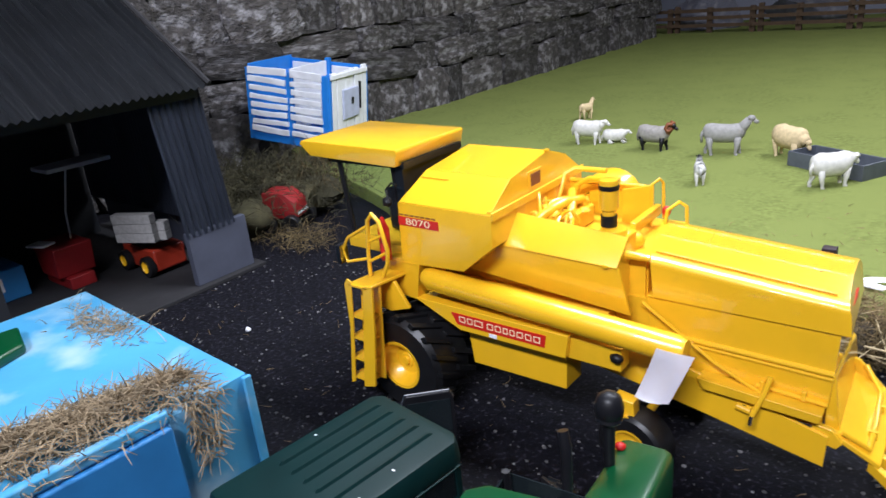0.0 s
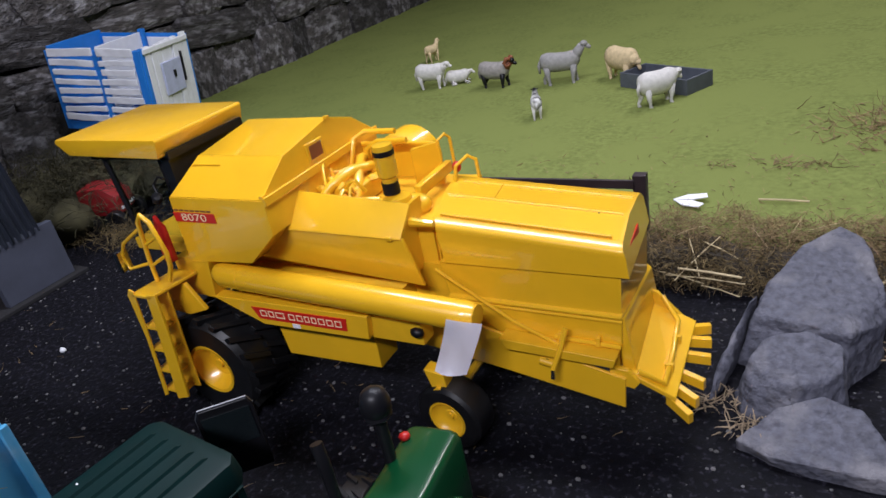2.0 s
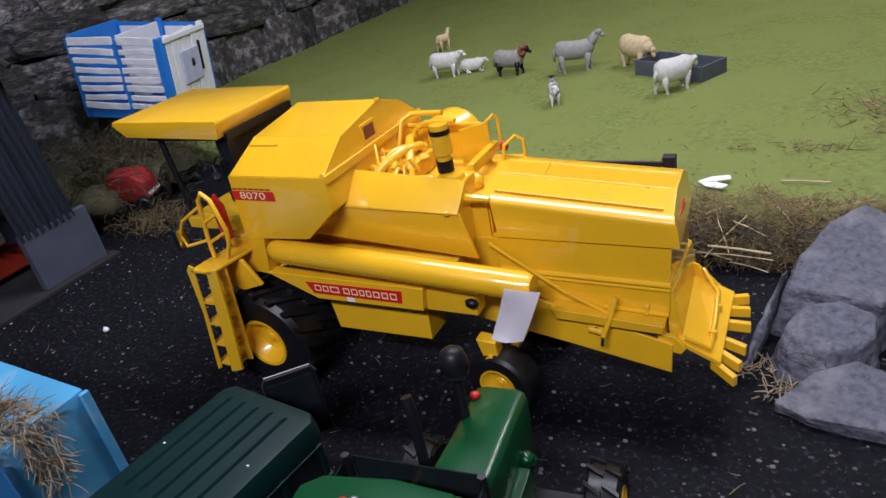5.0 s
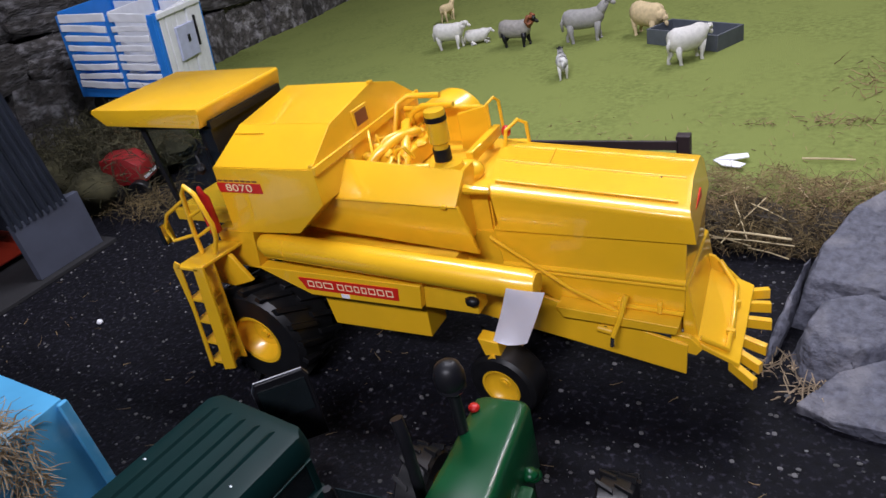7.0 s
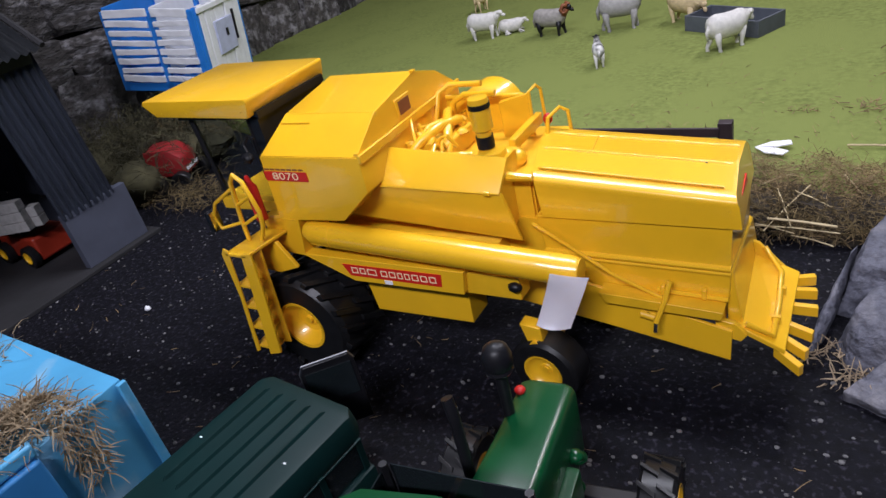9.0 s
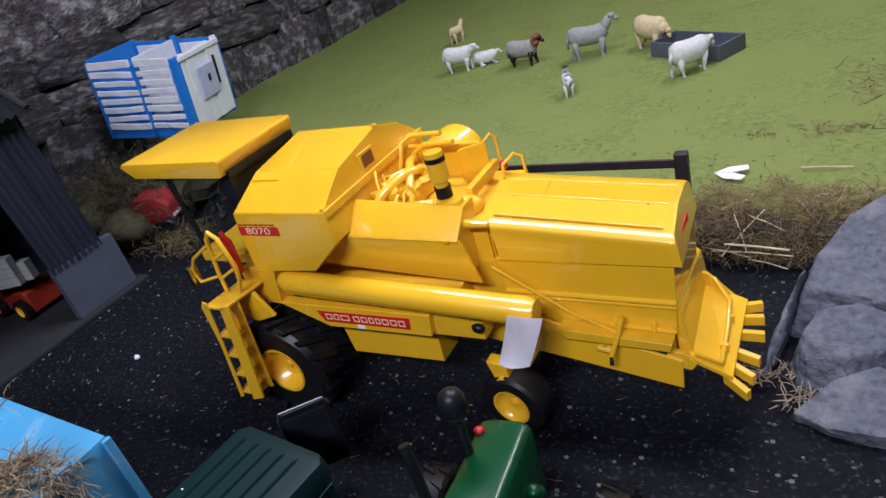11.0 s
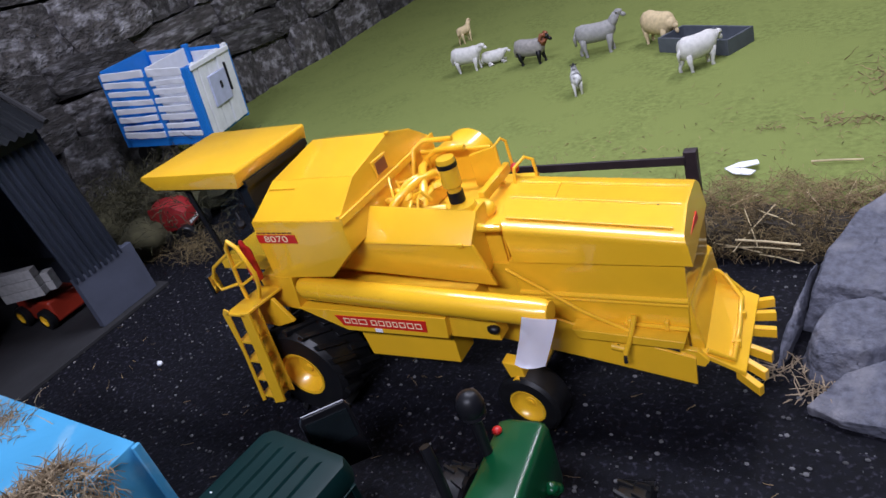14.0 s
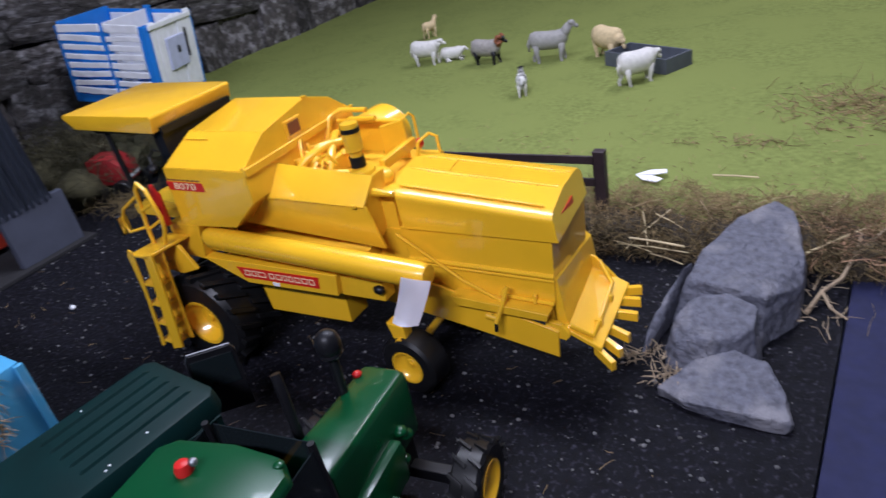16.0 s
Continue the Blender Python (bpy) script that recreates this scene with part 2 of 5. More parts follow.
def tufts(bm, rng, count, place, length, width, droop=0.6):
    """Loose curved fibres: place(rng) gives a root and a main direction."""
    for _ in range(count):
        p, d = place(rng)
        p, d = Vector(p), Vector(d).normalized()
        d = (d + Vector((rng.uniform(-1, 1), rng.uniform(-1, 1), rng.uniform(-0.7, 0.7))) * 0.8).normalized()
        side = d.cross(Vector((rng.uniform(-1, 1), rng.uniform(-1, 1), rng.uniform(-1, 1)))).normalized()
        up = d.cross(side)
        ln, w = length * rng.uniform(0.4, 1.3), width * rng.uniform(0.6, 1.3)
        pts = []
        for k in range(4):
            pts.append(p.copy())
            p = p + d * ln / 3
            d = (d + side * rng.uniform(-0.5, 0.5) + Vector((0, 0, -droop * 0.35)) + up * rng.uniform(-0.3, 0.3)).normalized()
        rings = []
        for k, q in enumerate(pts):
            s = w * (1 - 0.22 * k)
            rings.append([q + side * s, q - side * s * 0.5 + up * s * 0.86, q - side * s * 0.5 - up * s * 0.86])
        vs = [[bm.verts.new(c) for c in r] for r in rings]
        for a, b in zip(vs, vs[1:]):
            for i in range(3):
                bm.faces.new((a[i], a[(i + 1) % 3], b[(i + 1) % 3], b[i]))


FIELD = 0.027

# ---- the setting: room, table ground, field ----
# unseen room shell, added to close the place and bounce bluish fill light
bm = bmesh.new()
box(bm, -3.2, 4.2, -3.2, 6.2, -0.80, -0.75)
tagged(part("floor", bm, "plaster"), "unseen floor of the display room, tinted blue for fill", "floor", kind="structure")
for nm, b in (("wall_north", (-3.2, 4.2, 6.2, 6.3, -0.75, 2.3)), ("wall_south", (-3.2, 4.2, -3.3, -3.2, -0.75, 2.3)),
              ("wall_east", (4.2, 4.3, -3.2, 6.2, -0.75, 2.3)), ("wall_far_west", (-3.3, -3.2, -3.2, 6.2, -0.75, 2.3))):
    bm = bmesh.new()
    box(bm, *b)
    tagged(part(nm, bm, "plaster"), "unseen pale plastered room wall, tinted blue for fill", "wall", kind="structure")
bm = bmesh.new()
box(bm, -3.2, 4.2, -3.2, 6.2, 2.3, 2.35)
tagged(part("ceiling", bm, "plaster"), "unseen pale ceiling, tinted blue for fill", "ceiling", kind="structure")

bm = bmesh.new()
prism(bm, [(-1.2, -0.9), (0.50, -0.9), (0.575, 0.33), (0.575, 0.42), (-1.2, 0.7)], "z", -0.03, 0.0)
tagged(part("ground", bm, "tarmac"), "black gritty yard with pale stone chips", "yard", kind="structure")
bm = bmesh.new()
prism(bm, [(0.502, -0.9), (1.6, -0.9), (1.6, 0.42), (0.577, 0.42), (0.577, 0.33)], "z", -0.03, -0.002)
tagged(part("ground_cloth", bm, "navy"), "dark navy cloth covering the table beside the yard", "cloth", kind="structure")


def field_height(x, y):
    return FIELD + 0.0016 * noise.noise(Vector((x * 3, y * 3, 0))) + 0.0008 * noise.noise(Vector((x * 11, y * 11, 3)))


bm = bmesh.new()
rows = []
for j in range(70):
    t = j / 69
    row = []
    for i in range(60):
        s = i / 59
        x = -1.5 + s * 4.0
        front = 0.335 + 0.012 * math.sin(x * 9) + (0.06 * max(0, x - 0.5)) + (max(0, -0.2 - x) * 0.45)
        y = front + (4.4 - front) * t ** 1.8
        row.append(bm.verts.new((x, y, field_height(x, y) - (0.004 if j == 0 else 0))))
    rows.append(row)
for a, b in zip(rows, rows[1:]):
    for i in range(59):
        bm.faces.new((a[i], a[i + 1], b[i + 1], b[i]))
low = [bm.verts.new((v.co.x, v.co.y, -0.03)) for v in rows[0]]
for i in range(59):
    bm.faces.new((low[i], low[i + 1], rows[0][i + 1], rows[0][i]))
tagged(part("field", bm, "grass", smooth=40), "mown green flock grass mat with pale worn patches", "grass", kind="structure")

# ---- the combine harvester ----
combine = thing("combine_harvester", pose(0, 0, 0), "bright yellow model combine harvester with red decals parked on the yard", "combine harvester")
YF = 0.165  # far side of the grain tank


def combine_body():
    c = combine
    quick("grain_tank", "yellow", c, prism, [(0.005, 0.2185), (0.002, 0.162), (-0.02, 0.159), (-0.02, 0.124), (0.016, 0.121), (0.023, 0.1585), (0.0755, 0.1615), (0.109, 0.189), (0.109, 0.2185)],
          "y", 0.002, YF, bevel=0.0009, smooth=25)
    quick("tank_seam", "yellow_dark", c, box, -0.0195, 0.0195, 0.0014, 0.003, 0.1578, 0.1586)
    bm = bmesh.new()
    prism(bm, [(0.0025, 0.2188), (0.0385, 0.2405), (0.104, 0.2503), (0.136, 0.2395), (YF - 0.001, 0.2188)], "x", 0.006, 0.108)
    for v in bm.verts:
        if v.co.x < 0.05:
            v.co.x += (v.co.z - 0.219) * 0.30
        else:
            v.co.x -= (v.co.z - 0.219) * 0.06
    part("tank_lid", bm, "yellow", c, bevel=0.0007, smooth=15)
    quick("lid_hinge", "yellow", c, rod, [(0.013, 0.039, 0.2405), (0.106, 0.039, 0.2405)], 0.0005)
    quick("lid_strap", "yellow", c, rod, [(0.0135, 0.030, 0.2362), (0.045, 0.030, 0.2362)], 0.0005, 6)
    for y0, z0 in ((0.0035, 0.2195), (0.1, 0.2498)):
        quick("lid_stop", "yellow", c, box, 0.1045, 0.1085, y0, y0 + 0.004, z0, z0 + 0.0022, bevel=0.0004)
    bm = bmesh.new()
    box(bm, 0.1055, 0.1083, 0.066, 0.088, 0.2225, 0.239)
    wn = part("window_frame", bm, "yellow", c, bevel=0.0006)
    quick("tank_window", "horn", wn, box, 0.1075, 0.1087, 0.069, 0.085, 0.2252, 0.2365, label="small brown tinted inspection window")
    # raised lip round the back of the tank
    quick("tank_back_lip", "yellow", c, prism, [(0.0022, 0.2135), (0.0022, 0.2205), (YF, 0.2215), (YF, 0.2145)], "x", 0.1085, 0.1112, bevel=0.0006)
    # engine side panel: a sloping upper leaf and an upright lower leaf
    bm = bmesh.new()
    loft(bm, [[(x, yf, zf), (x, yt, zt), (x, yt + 0.003, zt - 0.001), (x, yf + 0.004, zf - 0.003)] for x, yf, zf, yt, zt in ((0.080, 0.0205, 0.1865, 0.042, 0.2115), (0.212, 0.0215, 0.1830, 0.0425, 0.2015))])
    part("side_panel", bm, "yellow", c, bevel=0.0007, smooth=20)
    bm = bmesh.new()
    loft(bm, [[(0.066, 0.0215, 0.1865), (0.066, 0.0245, 0.1865), (0.066, 0.0275, 0.1545), (0.066, 0.0245, 0.1545)], [(0.2125, 0.0222, 0.1822), (0.2125, 0.0252, 0.1822), (0.2215, 0.029, 0.1415), (0.2215, 0.026, 0.1415)]])
    part("lower_side_panel", bm, "yellow", c, bevel=0.0007, smooth=20)
    quick("panel_fold_seam", "yellow_dark", c, rod, [(0.105, 0.0205, 0.1852), (0.212, 0.0212, 0.1827)], 0.0005, 6)
    quick("panel_end_plate", "yellow", c, prism, [(0.0225, 0.1825), (0.0425, 0.201), (0.06, 0.201), (0.06, 0.150), (0.028, 0.145)], "x", 0.2085, 0.2115)
    quick("panel_gusset", "yellow_dark", c, box, 0.205, 0.226, 0.05, 0.11, 0.12, 0.185)
    quick("panel_catch", "yellow", c, box, 0.2, 0.205, 0.0195, 0.022, 0.1815, 0.1845, bevel=0.0006)
    quick("engine_floor", "yellow_dark", c, box, 0.108, 0.225, 0.047, 0.14, 0.135, 0.184)
    quick("far_panel", "yellow", c, box, 0.112, 0.19, 0.134, 0.139, 0.15, 0.2145, bevel=0.001)
    quick("panel_roll", "yellow", c, rod, [(0.113, 0.1345, 0.2145), (0.188, 0.1345, 0.2145)], 0.0024, 10, smooth=60)
    quick("air_drum", "yellow", c, lathe, [(0.001, 0.142), (0.027, 0.142), (0.029, 0.145), (0.029, 0.178), (0.001, 0.18)], 32, "y", (0.139, 0, 0.188), smooth=35)
    quick("engine_plate", "yellow", c, prism, [(0.172, 0.18), (0.200, 0.18), (0.199, 0.2215), (0.172, 0.2145)], "y", 0.119, 0.123, bevel=0.001)
    # dust stack
    SX, SY = 0.189, 0.057
    st = quick("dust_pipe", "yellow", c, lathe, [(0.001, 0.190), (0.006, 0.190), (0.0058, 0.2165), (0.0080, 0.2185), (0.0080, 0.2405), (0.0075, 0.2428), (0.001, 0.2435)], 28, "z", (SX, SY, 0), smooth=35)
    quick("black_band", "black", st, lathe, [(0.0077, 0.2348), (0.0084, 0.2348), (0.0084, 0.2388), (0.0077, 0.2388)], 28, "z", (SX, SY, 0), label="black band", smooth=35)
    quick("black_collar", "black", st, lathe, [(0.0058, 0.2035), (0.0068, 0.2035), (0.0068, 0.213), (0.0058, 0.213)], 24, "z", (SX, SY, 0), label="black collar", smooth=35)
    quick("stack_foot", "yellow", c, lathe, [(0.001, 0.186), (0.0125, 0.186), (0.0125, 0.197), (0.0105, 0.2015), (0.001, 0.203)], 24, "z", (SX + 0.004, SY - 0.001, 0), smooth=40)
    # engine: block, pipes and manifolds
    quick("engine_block", "yellow_dark", c, box, 0.112, 0.15, 0.065, 0.11, 0.185, 0.202, bevel=0.002)
    for i, pts in enumerate((
            [(0.112, 0.055, 0.19), (0.125, 0.065, 0.204), (0.137, 0.082, 0.211), (0.142, 0.1, 0.208), (0.14, 0.115, 0.198)],
            [(0.15, 0.06, 0.19), (0.147, 0.07, 0.199), (0.140, 0.085, 0.207), (0.13, 0.105, 0.212), (0.12, 0.125, 0.206)],
            [(0.118, 0.05, 0.188), (0.13, 0.055, 0.194), (0.15, 0.06, 0.192), (0.168, 0.068, 0.190)],
            [(0.125, 0.12, 0.19), (0.128, 0.12, 0.215), (0.14, 0.12, 0.222), (0.17, 0.12, 0.223)],
            [(0.11, 0.115, 0.20), (0.112, 0.125, 0.222), (0.118, 0.135, 0.226), (0.15, 0.135, 0.226)],
            [(0.113, 0.075, 0.198), (0.12, 0.09, 0.206), (0.128, 0.1, 0.207), (0.135, 0.11, 0.2)])):
        quick("engine_pipe", "yellow", c, rod, pts, (0.0042, 0.0042, 0.0045, 0.0026, 0.0026, 0.003)[i], 10, smooth=60)
    for k in range(5):
        quick("manifold", "yellow", c, blob, (0.118 + 0.006 * k, 0.075 + 0.007 * k, 0.204), (0.005, 0.004, 0.004), 2, 0.4, 3, k, smooth=60)
    rg = random.Random(9)
    for k in range(14):
        p = Vector((rg.uniform(0.11, 0.15), rg.uniform(0.06, 0.125), rg.uniform(0.192, 0.205)))
        q = p + Vector((rg.uniform(-0.018, 0.018), rg.uniform(-0.02, 0.02), rg.uniform(-0.004, 0.014)))
        quick("hose", "yellow", c, rod, [p, (p + q) / 2 + Vector((0, 0, rg.uniform(0, 0.007))), q, q + Vector((rg.uniform(-0.008, 0.008), 0.006, -0.012))], rg.uniform(0.0012, 0.0026), 8, smooth=60)
    for k in range(8):
        quick("fitting", "yellow_dark", c, blob, (rg.uniform(0.112, 0.155), rg.uniform(0.055, 0.12), rg.uniform(0.194, 0.208)), (rg.uniform(0.003, 0.006), rg.uniform(0.003, 0.005), rg.uniform(0.003, 0.005)), 2, 0.5, 3, k, smooth=50)
    quick("filter_base", "yellow", c, blob, (0.202, 0.066, 0.190), (0.014, 0.011, 0.009), 3, smooth=180)
    quick("frame_beam", "yellow", c, box, 0.201, 0.207, 0.07, 0.125, 0.194, 0.2035, bevel=0.001)
    quick("hand_rail", "yellow", c, rod, [(0.208, 0.128, 0.19), (0.207, 0.128, 0.222), (0.205, 0.124, 0.2265), (0.201, 0.118, 0.223), (0.201, 0.118, 0.19)], 0.0014, 8)
    quick("hand_rail", "yellow", c, rod, [(0.229, 0.128, 0.185), (0.228, 0.128, 0.203), (0.223, 0.124, 0.2075), (0.217, 0.112, 0.203), (0.217, 0.106, 0.188)], 0.0016, 8)
    quick("rear_lamp", "red", c, blob, (0.213, 0.121, 0.199), (0.004, 0.004, 0.005), 2, smooth=180, label="small red lamp")
    quick("hood_latch", "yellow", c, rod, [(0.212, 0.040, 0.188), (0.222, 0.038, 0.1885), (0.232, 0.0385, 0.188)], (0.004, 0.003, 0.0025), 8, smooth=40)

    # straw hood
    def hood_ring(k):
        """k runs from the front of the hood to its rear."""
        top, y0, y1 = 0.1905 - 0.0115 * k, 0.0405, 0.1255
        prof = [(y0, 0.1545), (y0, top - 0.0085), (y0 + 0.0002, top - 0.0068), (y0 + 0.0008, top - 0.0053), (y0 + 0.0018, top - 0.0043), (y0 + 0.0050, top - 0.0028), (y0 + 0.0070, top - 0.0021), (y0 + 0.0088, top - 0.0017), (0.083, top + 0.0022), (y1 - 0.01, top + 0.0012),
                (y1 - 0.003, top), (y1, top - 0.004), (y1, 0.1545)]
        return [(0.2305 - (y - y0) * 0.25 + (0.1905 - z) * 0.10 + k * (0.1375 + (y - y0) * 0.19) - (0.006 * max(0, z - 0.170) / 0.02 if k == 1 else 0), y, z) for y, z in prof]
    bm = bmesh.new()
    loft(bm, [hood_ring(k) for k in (0, 0.5, 0.965, 1)])
    hood = part("hood_top", bm, "yellow", c, smooth=24)
    for p in hood.data.polygons:
        p.use_smooth = p.area < 4e-4
    quick("hood_body", "yellow", c, prism, [(0.2275, 0.154), (0.3655, 0.154), (0.3635, 0.098), (0.28, 0.088), (0.232, 0.12)], "y", 0.0425, 0.122, bevel=0.0009)
    # darker yellow strip imitates the shade under the hood's lip
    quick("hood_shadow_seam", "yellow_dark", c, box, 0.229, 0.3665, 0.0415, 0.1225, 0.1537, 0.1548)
    for y, dz in ((0.051, 0.0002), (0.081, 0.0021), (0.110, 0.0014)):
        quick("hood_rib", "yellow", c, rod, [(0.2345 - (y - 0.0405) * 0.25, y, 0.1900 + dz), (0.359, y, 0.1795 + dz)], 0.001, 8, smooth=60)
    quick("hood_rib", "yellow", c, rod, [(0.262, 0.082, 0.1898), (0.258, 0.110, 0.1892)], 0.0007, 6)
    quick("hood_dimple", "black", c, blob, (0.343, 0.079, 0.1828), (0.0009, 0.0009, 0.0005), 1)
    for z, reach in ((0.1232, 0.0028), (0.1188, 0.0016)):
        bm = bmesh.new()
        loft(bm, [[(x, 0.0432, zz + 0.0022), (x, 0.0430 - reach, zz + 0.0010), (x, 0.0426 - reach, zz), (x, 0.0428 - reach, zz - 0.0012), (x, 0.0432, zz - 0.0018)] for x, zz in ((0.232, z + 0.0012), (0.3645, z - 0.0008))])
        part("side_rib", bm, "yellow", c)
    bm = bmesh.new()
    loft(bm, [[(0.3706 - (y - 0.0405) * 0.06 - dx, y, 0.1625), (0.3699 - (y - 0.0405) * 0.06 - dx, y, 0.1690)] + [(0.3689 - (y - 0.0405) * 0.06 - dx, y, 0.1690), (0.3696 - (y - 0.0405) * 0.06 - dx, y, 0.1625)] for y, dx in ((0.058, 0.0004), (0.092, 0.0004))])
    part("decal", bm, "red_label", c, "red decal strip")
    quick("bottom_rail", "yellow", c, rod, [(0.315, 0.0405, 0.0995), (0.363, 0.0405, 0.0975)], 0.0018, 8)
    for x in (0.318, 0.346):
        quick("rail_lug", "yellow", c, box, x, x + 0.003, 0.0375, 0.042, 0.097, 0.105, bevel=0.0005)
    # chassis side with sloped lower edge
    quick("chassis_side", "yellow", c, prism, [(0.170, 0.1205), (0.26, 0.1045), (0.3665, 0.0755), (0.3655, 0.0495), (0.285, 0.065), (0.166, 0.086)], "y", 0.0335, 0.0362, bevel=0.0006)
    quick("chassis_side", "yellow", c, prism, [(0.170, 0.1205), (0.26, 0.1045), (0.3665, 0.0755), (0.3655, 0.0495), (0.285, 0.065), (0.166, 0.086)], "y", 0.109, 0.113, bevel=0.0006)
    quick("slot", "black", c, lathe, [(0.0001, 0.0328), (0.0032, 0.0328), (0.0032, 0.0338), (0.0001, 0.0338)], 12, "y", (0.309, 0, 0.0805))
    quick("slot_end", "yellow_dark", c, rod, [(0.304, 0.0332, 0.0815), (0.314, 0.0332, 0.0795)], 0.003, 10, smooth=60)
    quick("slot_mouth", "black", c, rod, [(0.3055, 0.0322, 0.0812), (0.3125, 0.0322, 0.0798)], 0.0016, 8)
    quick("inner_body", "yellow_dark", c, box, 0.02, 0.36, 0.045, 0.108, 0.075, 0.15)
    quick("shaker_shelf", "yellow_dark", c, prism, [(0.275, 0.1), (0.362, 0.095), (0.36, 0.088), (0.28, 0.091)], "y", 0.028, 0.042, bevel=0.0006)
    quick("bracket", "yellow", c, box, 0.333, 0.352, 0.030, 0.042, 0.0885, 0.0945, bevel=0.0008)
    quick("lever", "yellow", c, rod, [(0.326, 0.034, 0.113), (0.323, 0.028, 0.099), (0.3175, 0.023, 0.083)], 0.002, 8)
    quick("lever_tip", "chrome", c, rod, [(0.3178, 0.0232, 0.084), (0.317, 0.0222, 0.0755)], 0.0018, 8, label="chrome lever tip")
    quick("stay_bar", "yellow", c, rod, [(0.226, 0.038, 0.1495), (0.285, 0.036, 0.112), (0.338, 0.034, 0.0885)], 0.0014, 8)
    # unloading auger
    au = quick("unloading_auger", "yellow", c, rod, [(0.026, 0.008, 0.1455), (0.034, 0.006, 0.1448), (0.155, 0.004, 0.1408), (0.266, 0.003, 0.1357), (0.2725, 0.004, 0.1353)], (0.0085, 0.0112, 0.0112, 0.0112, 0.0095), 24, smooth=50)
    quick("auger_band", "yellow", au, rod, [(0.055, 0.0056, 0.1441), (0.0562, 0.0056, 0.1441)], 0.0114, 24, smooth=50)
    quick("auger_cap", "yellow_dark", au, lathe, [(0.0001, 0.2725), (0.0088, 0.2725), (0.009, 0.2745), (0.0001, 0.275)], 20, "x", (0, 0.004, 0.1353))
    quick("auger_elbow", "yellow", au, rod, [(0.032, 0.012, 0.1445), (0.026, 0.022, 0.1445), (0.022, 0.036, 0.1445)], 0.0075, 16, smooth=60)
    # added block of darker yellow stands for the shaded gap behind the auger
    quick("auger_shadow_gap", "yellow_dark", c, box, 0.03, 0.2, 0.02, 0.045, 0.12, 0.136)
    # decal panel and lower box
    pan = quick("decal_panel", "yellow", c, prism, [(0.0115, 0.1235), (0.1785, 0.1235), (0.1755, 0.1015), (0.066, 0.1005)], "y", 0.0015, 0.013, bevel=0.0008)
    lab = quick("decal", "red_label", pan, prism, [(0.057, 0.1178), (0.158, 0.1188), (0.1562, 0.1070), (0.0635, 0.1066)], "y", 0.0009, 0.0017, label="red decal with plain cream bars")
    wide = (0.0068, 0.006, 0.0095, 0, 0.0064, 0.0064, 0.005, 0.005, 0.0064, 0.0064, 0.0064)
    xk = 0.0665
    for k, w in enumerate(wide):
        if w:
            z0, z1 = 0.1098, 0.1158
            bm = bmesh.new()
            for b in ((xk, xk + w, z0, z0 + 0.0009), (xk, xk + w, z1 - 0.0009, z1), (xk, xk + 0.0009, z0 + 0.0009, z1 - 0.0009), (xk + w - 0.0009, xk + w, z0 + 0.0009, z1 - 0.0009)):
                box(bm, b[0], b[1], 0.0006, 0.001, b[2], b[3])
            part("decal_bar", bm, "cream", lab)
        xk += w + 0.0021 if w else 0.0025
    quick("sticker", "paper", pan, box, 0.099, 0.107, 0.0009, 0.0016, 0.1022, 0.1058, label="small white sticker")
    quick("panel_end", "yellow_dark", c, box, 0.174, 0.222, 0.008, 0.024, 0.099, 0.119, bevel=0.0008)
    quick("lower_box", "yellow", c, prism, [(0.062, 0.101), (0.168, 0.1), (0.167, 0.060), (0.067, 0.058)], "y", 0.0175, 0.045, bevel=0.0008)
    quick("knob", "black", c, blob, (0.219, 0.006, 0.112), (0.006, 0.004, 0.0045), 2, 0.2, 2, 1, smooth=180, label="black plastic knob")
    lb = quick("number_decal", "red_label", c, box, 0.0045, 0.0515, 0.0012, 0.0022, 0.1968, 0.2052, label="red model number decal")
    lettering("lettering", "8070", 0.0092, pose(0.0278, 0.001, 0.201, 90, 0, 0), "cream", lb, 0.0001, 1.6)
    for k in range(7):
        quick("small_letter_bar", "horn", c, box, 0.006 + 0.0063 * k, 0.0108 + 0.0063 * k, 0.0015, 0.0024, 0.2064, 0.2078)
    # cab
    quick("cab_roof", "yellow", c, prism, [(-0.1315, 0.2630), (-0.117, 0.2515), (-0.001, 0.2485), (0.003, 0.2625), (0.0018, 0.2650), (-0.1285, 0.2665)], "y", 0.010, 0.113, bevel=0.0009, smooth=25)
    quick("roof_liner", "black", c, box, -0.1, 0.003, 0.018, 0.108, 0.245, 0.2515)
    for k in range(4):
        quick("rivet", "yellow_dark", c, blob, (-0.108 + k * 0.034, 0.0098, 0.2545), (0.0008, 0.0008, 0.0008), 1)
    for (x0, y0, x1, y1) in ((-0.088, 0.022, -0.08, 0.022), (-0.014, 0.022, -0.012, 0.022), (-0.088, 0.104, -0.08, 0.104), (-0.014, 0.104, -0.012, 0.104)):
        quick("cab_post", "black", c, rod, [(x0, y0, 0.25), (x1, y1, 0.168)], 0.0028, 6)
    gl = quick("cab_glass", "clear", c, prism, [(-0.087, 0.246), (-0.0805, 0.17), (-0.014, 0.17), (-0.015, 0.246)], "y", 0.022, 0.0226)
    gl.visible_shadow = False
    quick("cab_floor", "yellow_dark", c, box, -0.084, 0.001, 0.016, 0.11, 0.156, 0.167, bevel=0.001)
    quick("seat", "black", c, box, -0.05, -0.025, 0.045, 0.075, 0.17, 0.215, bevel=0.004)
    quick("cab_back", "black", c, box, -0.009, 0.001, 0.018, 0.107, 0.166, 0.247)
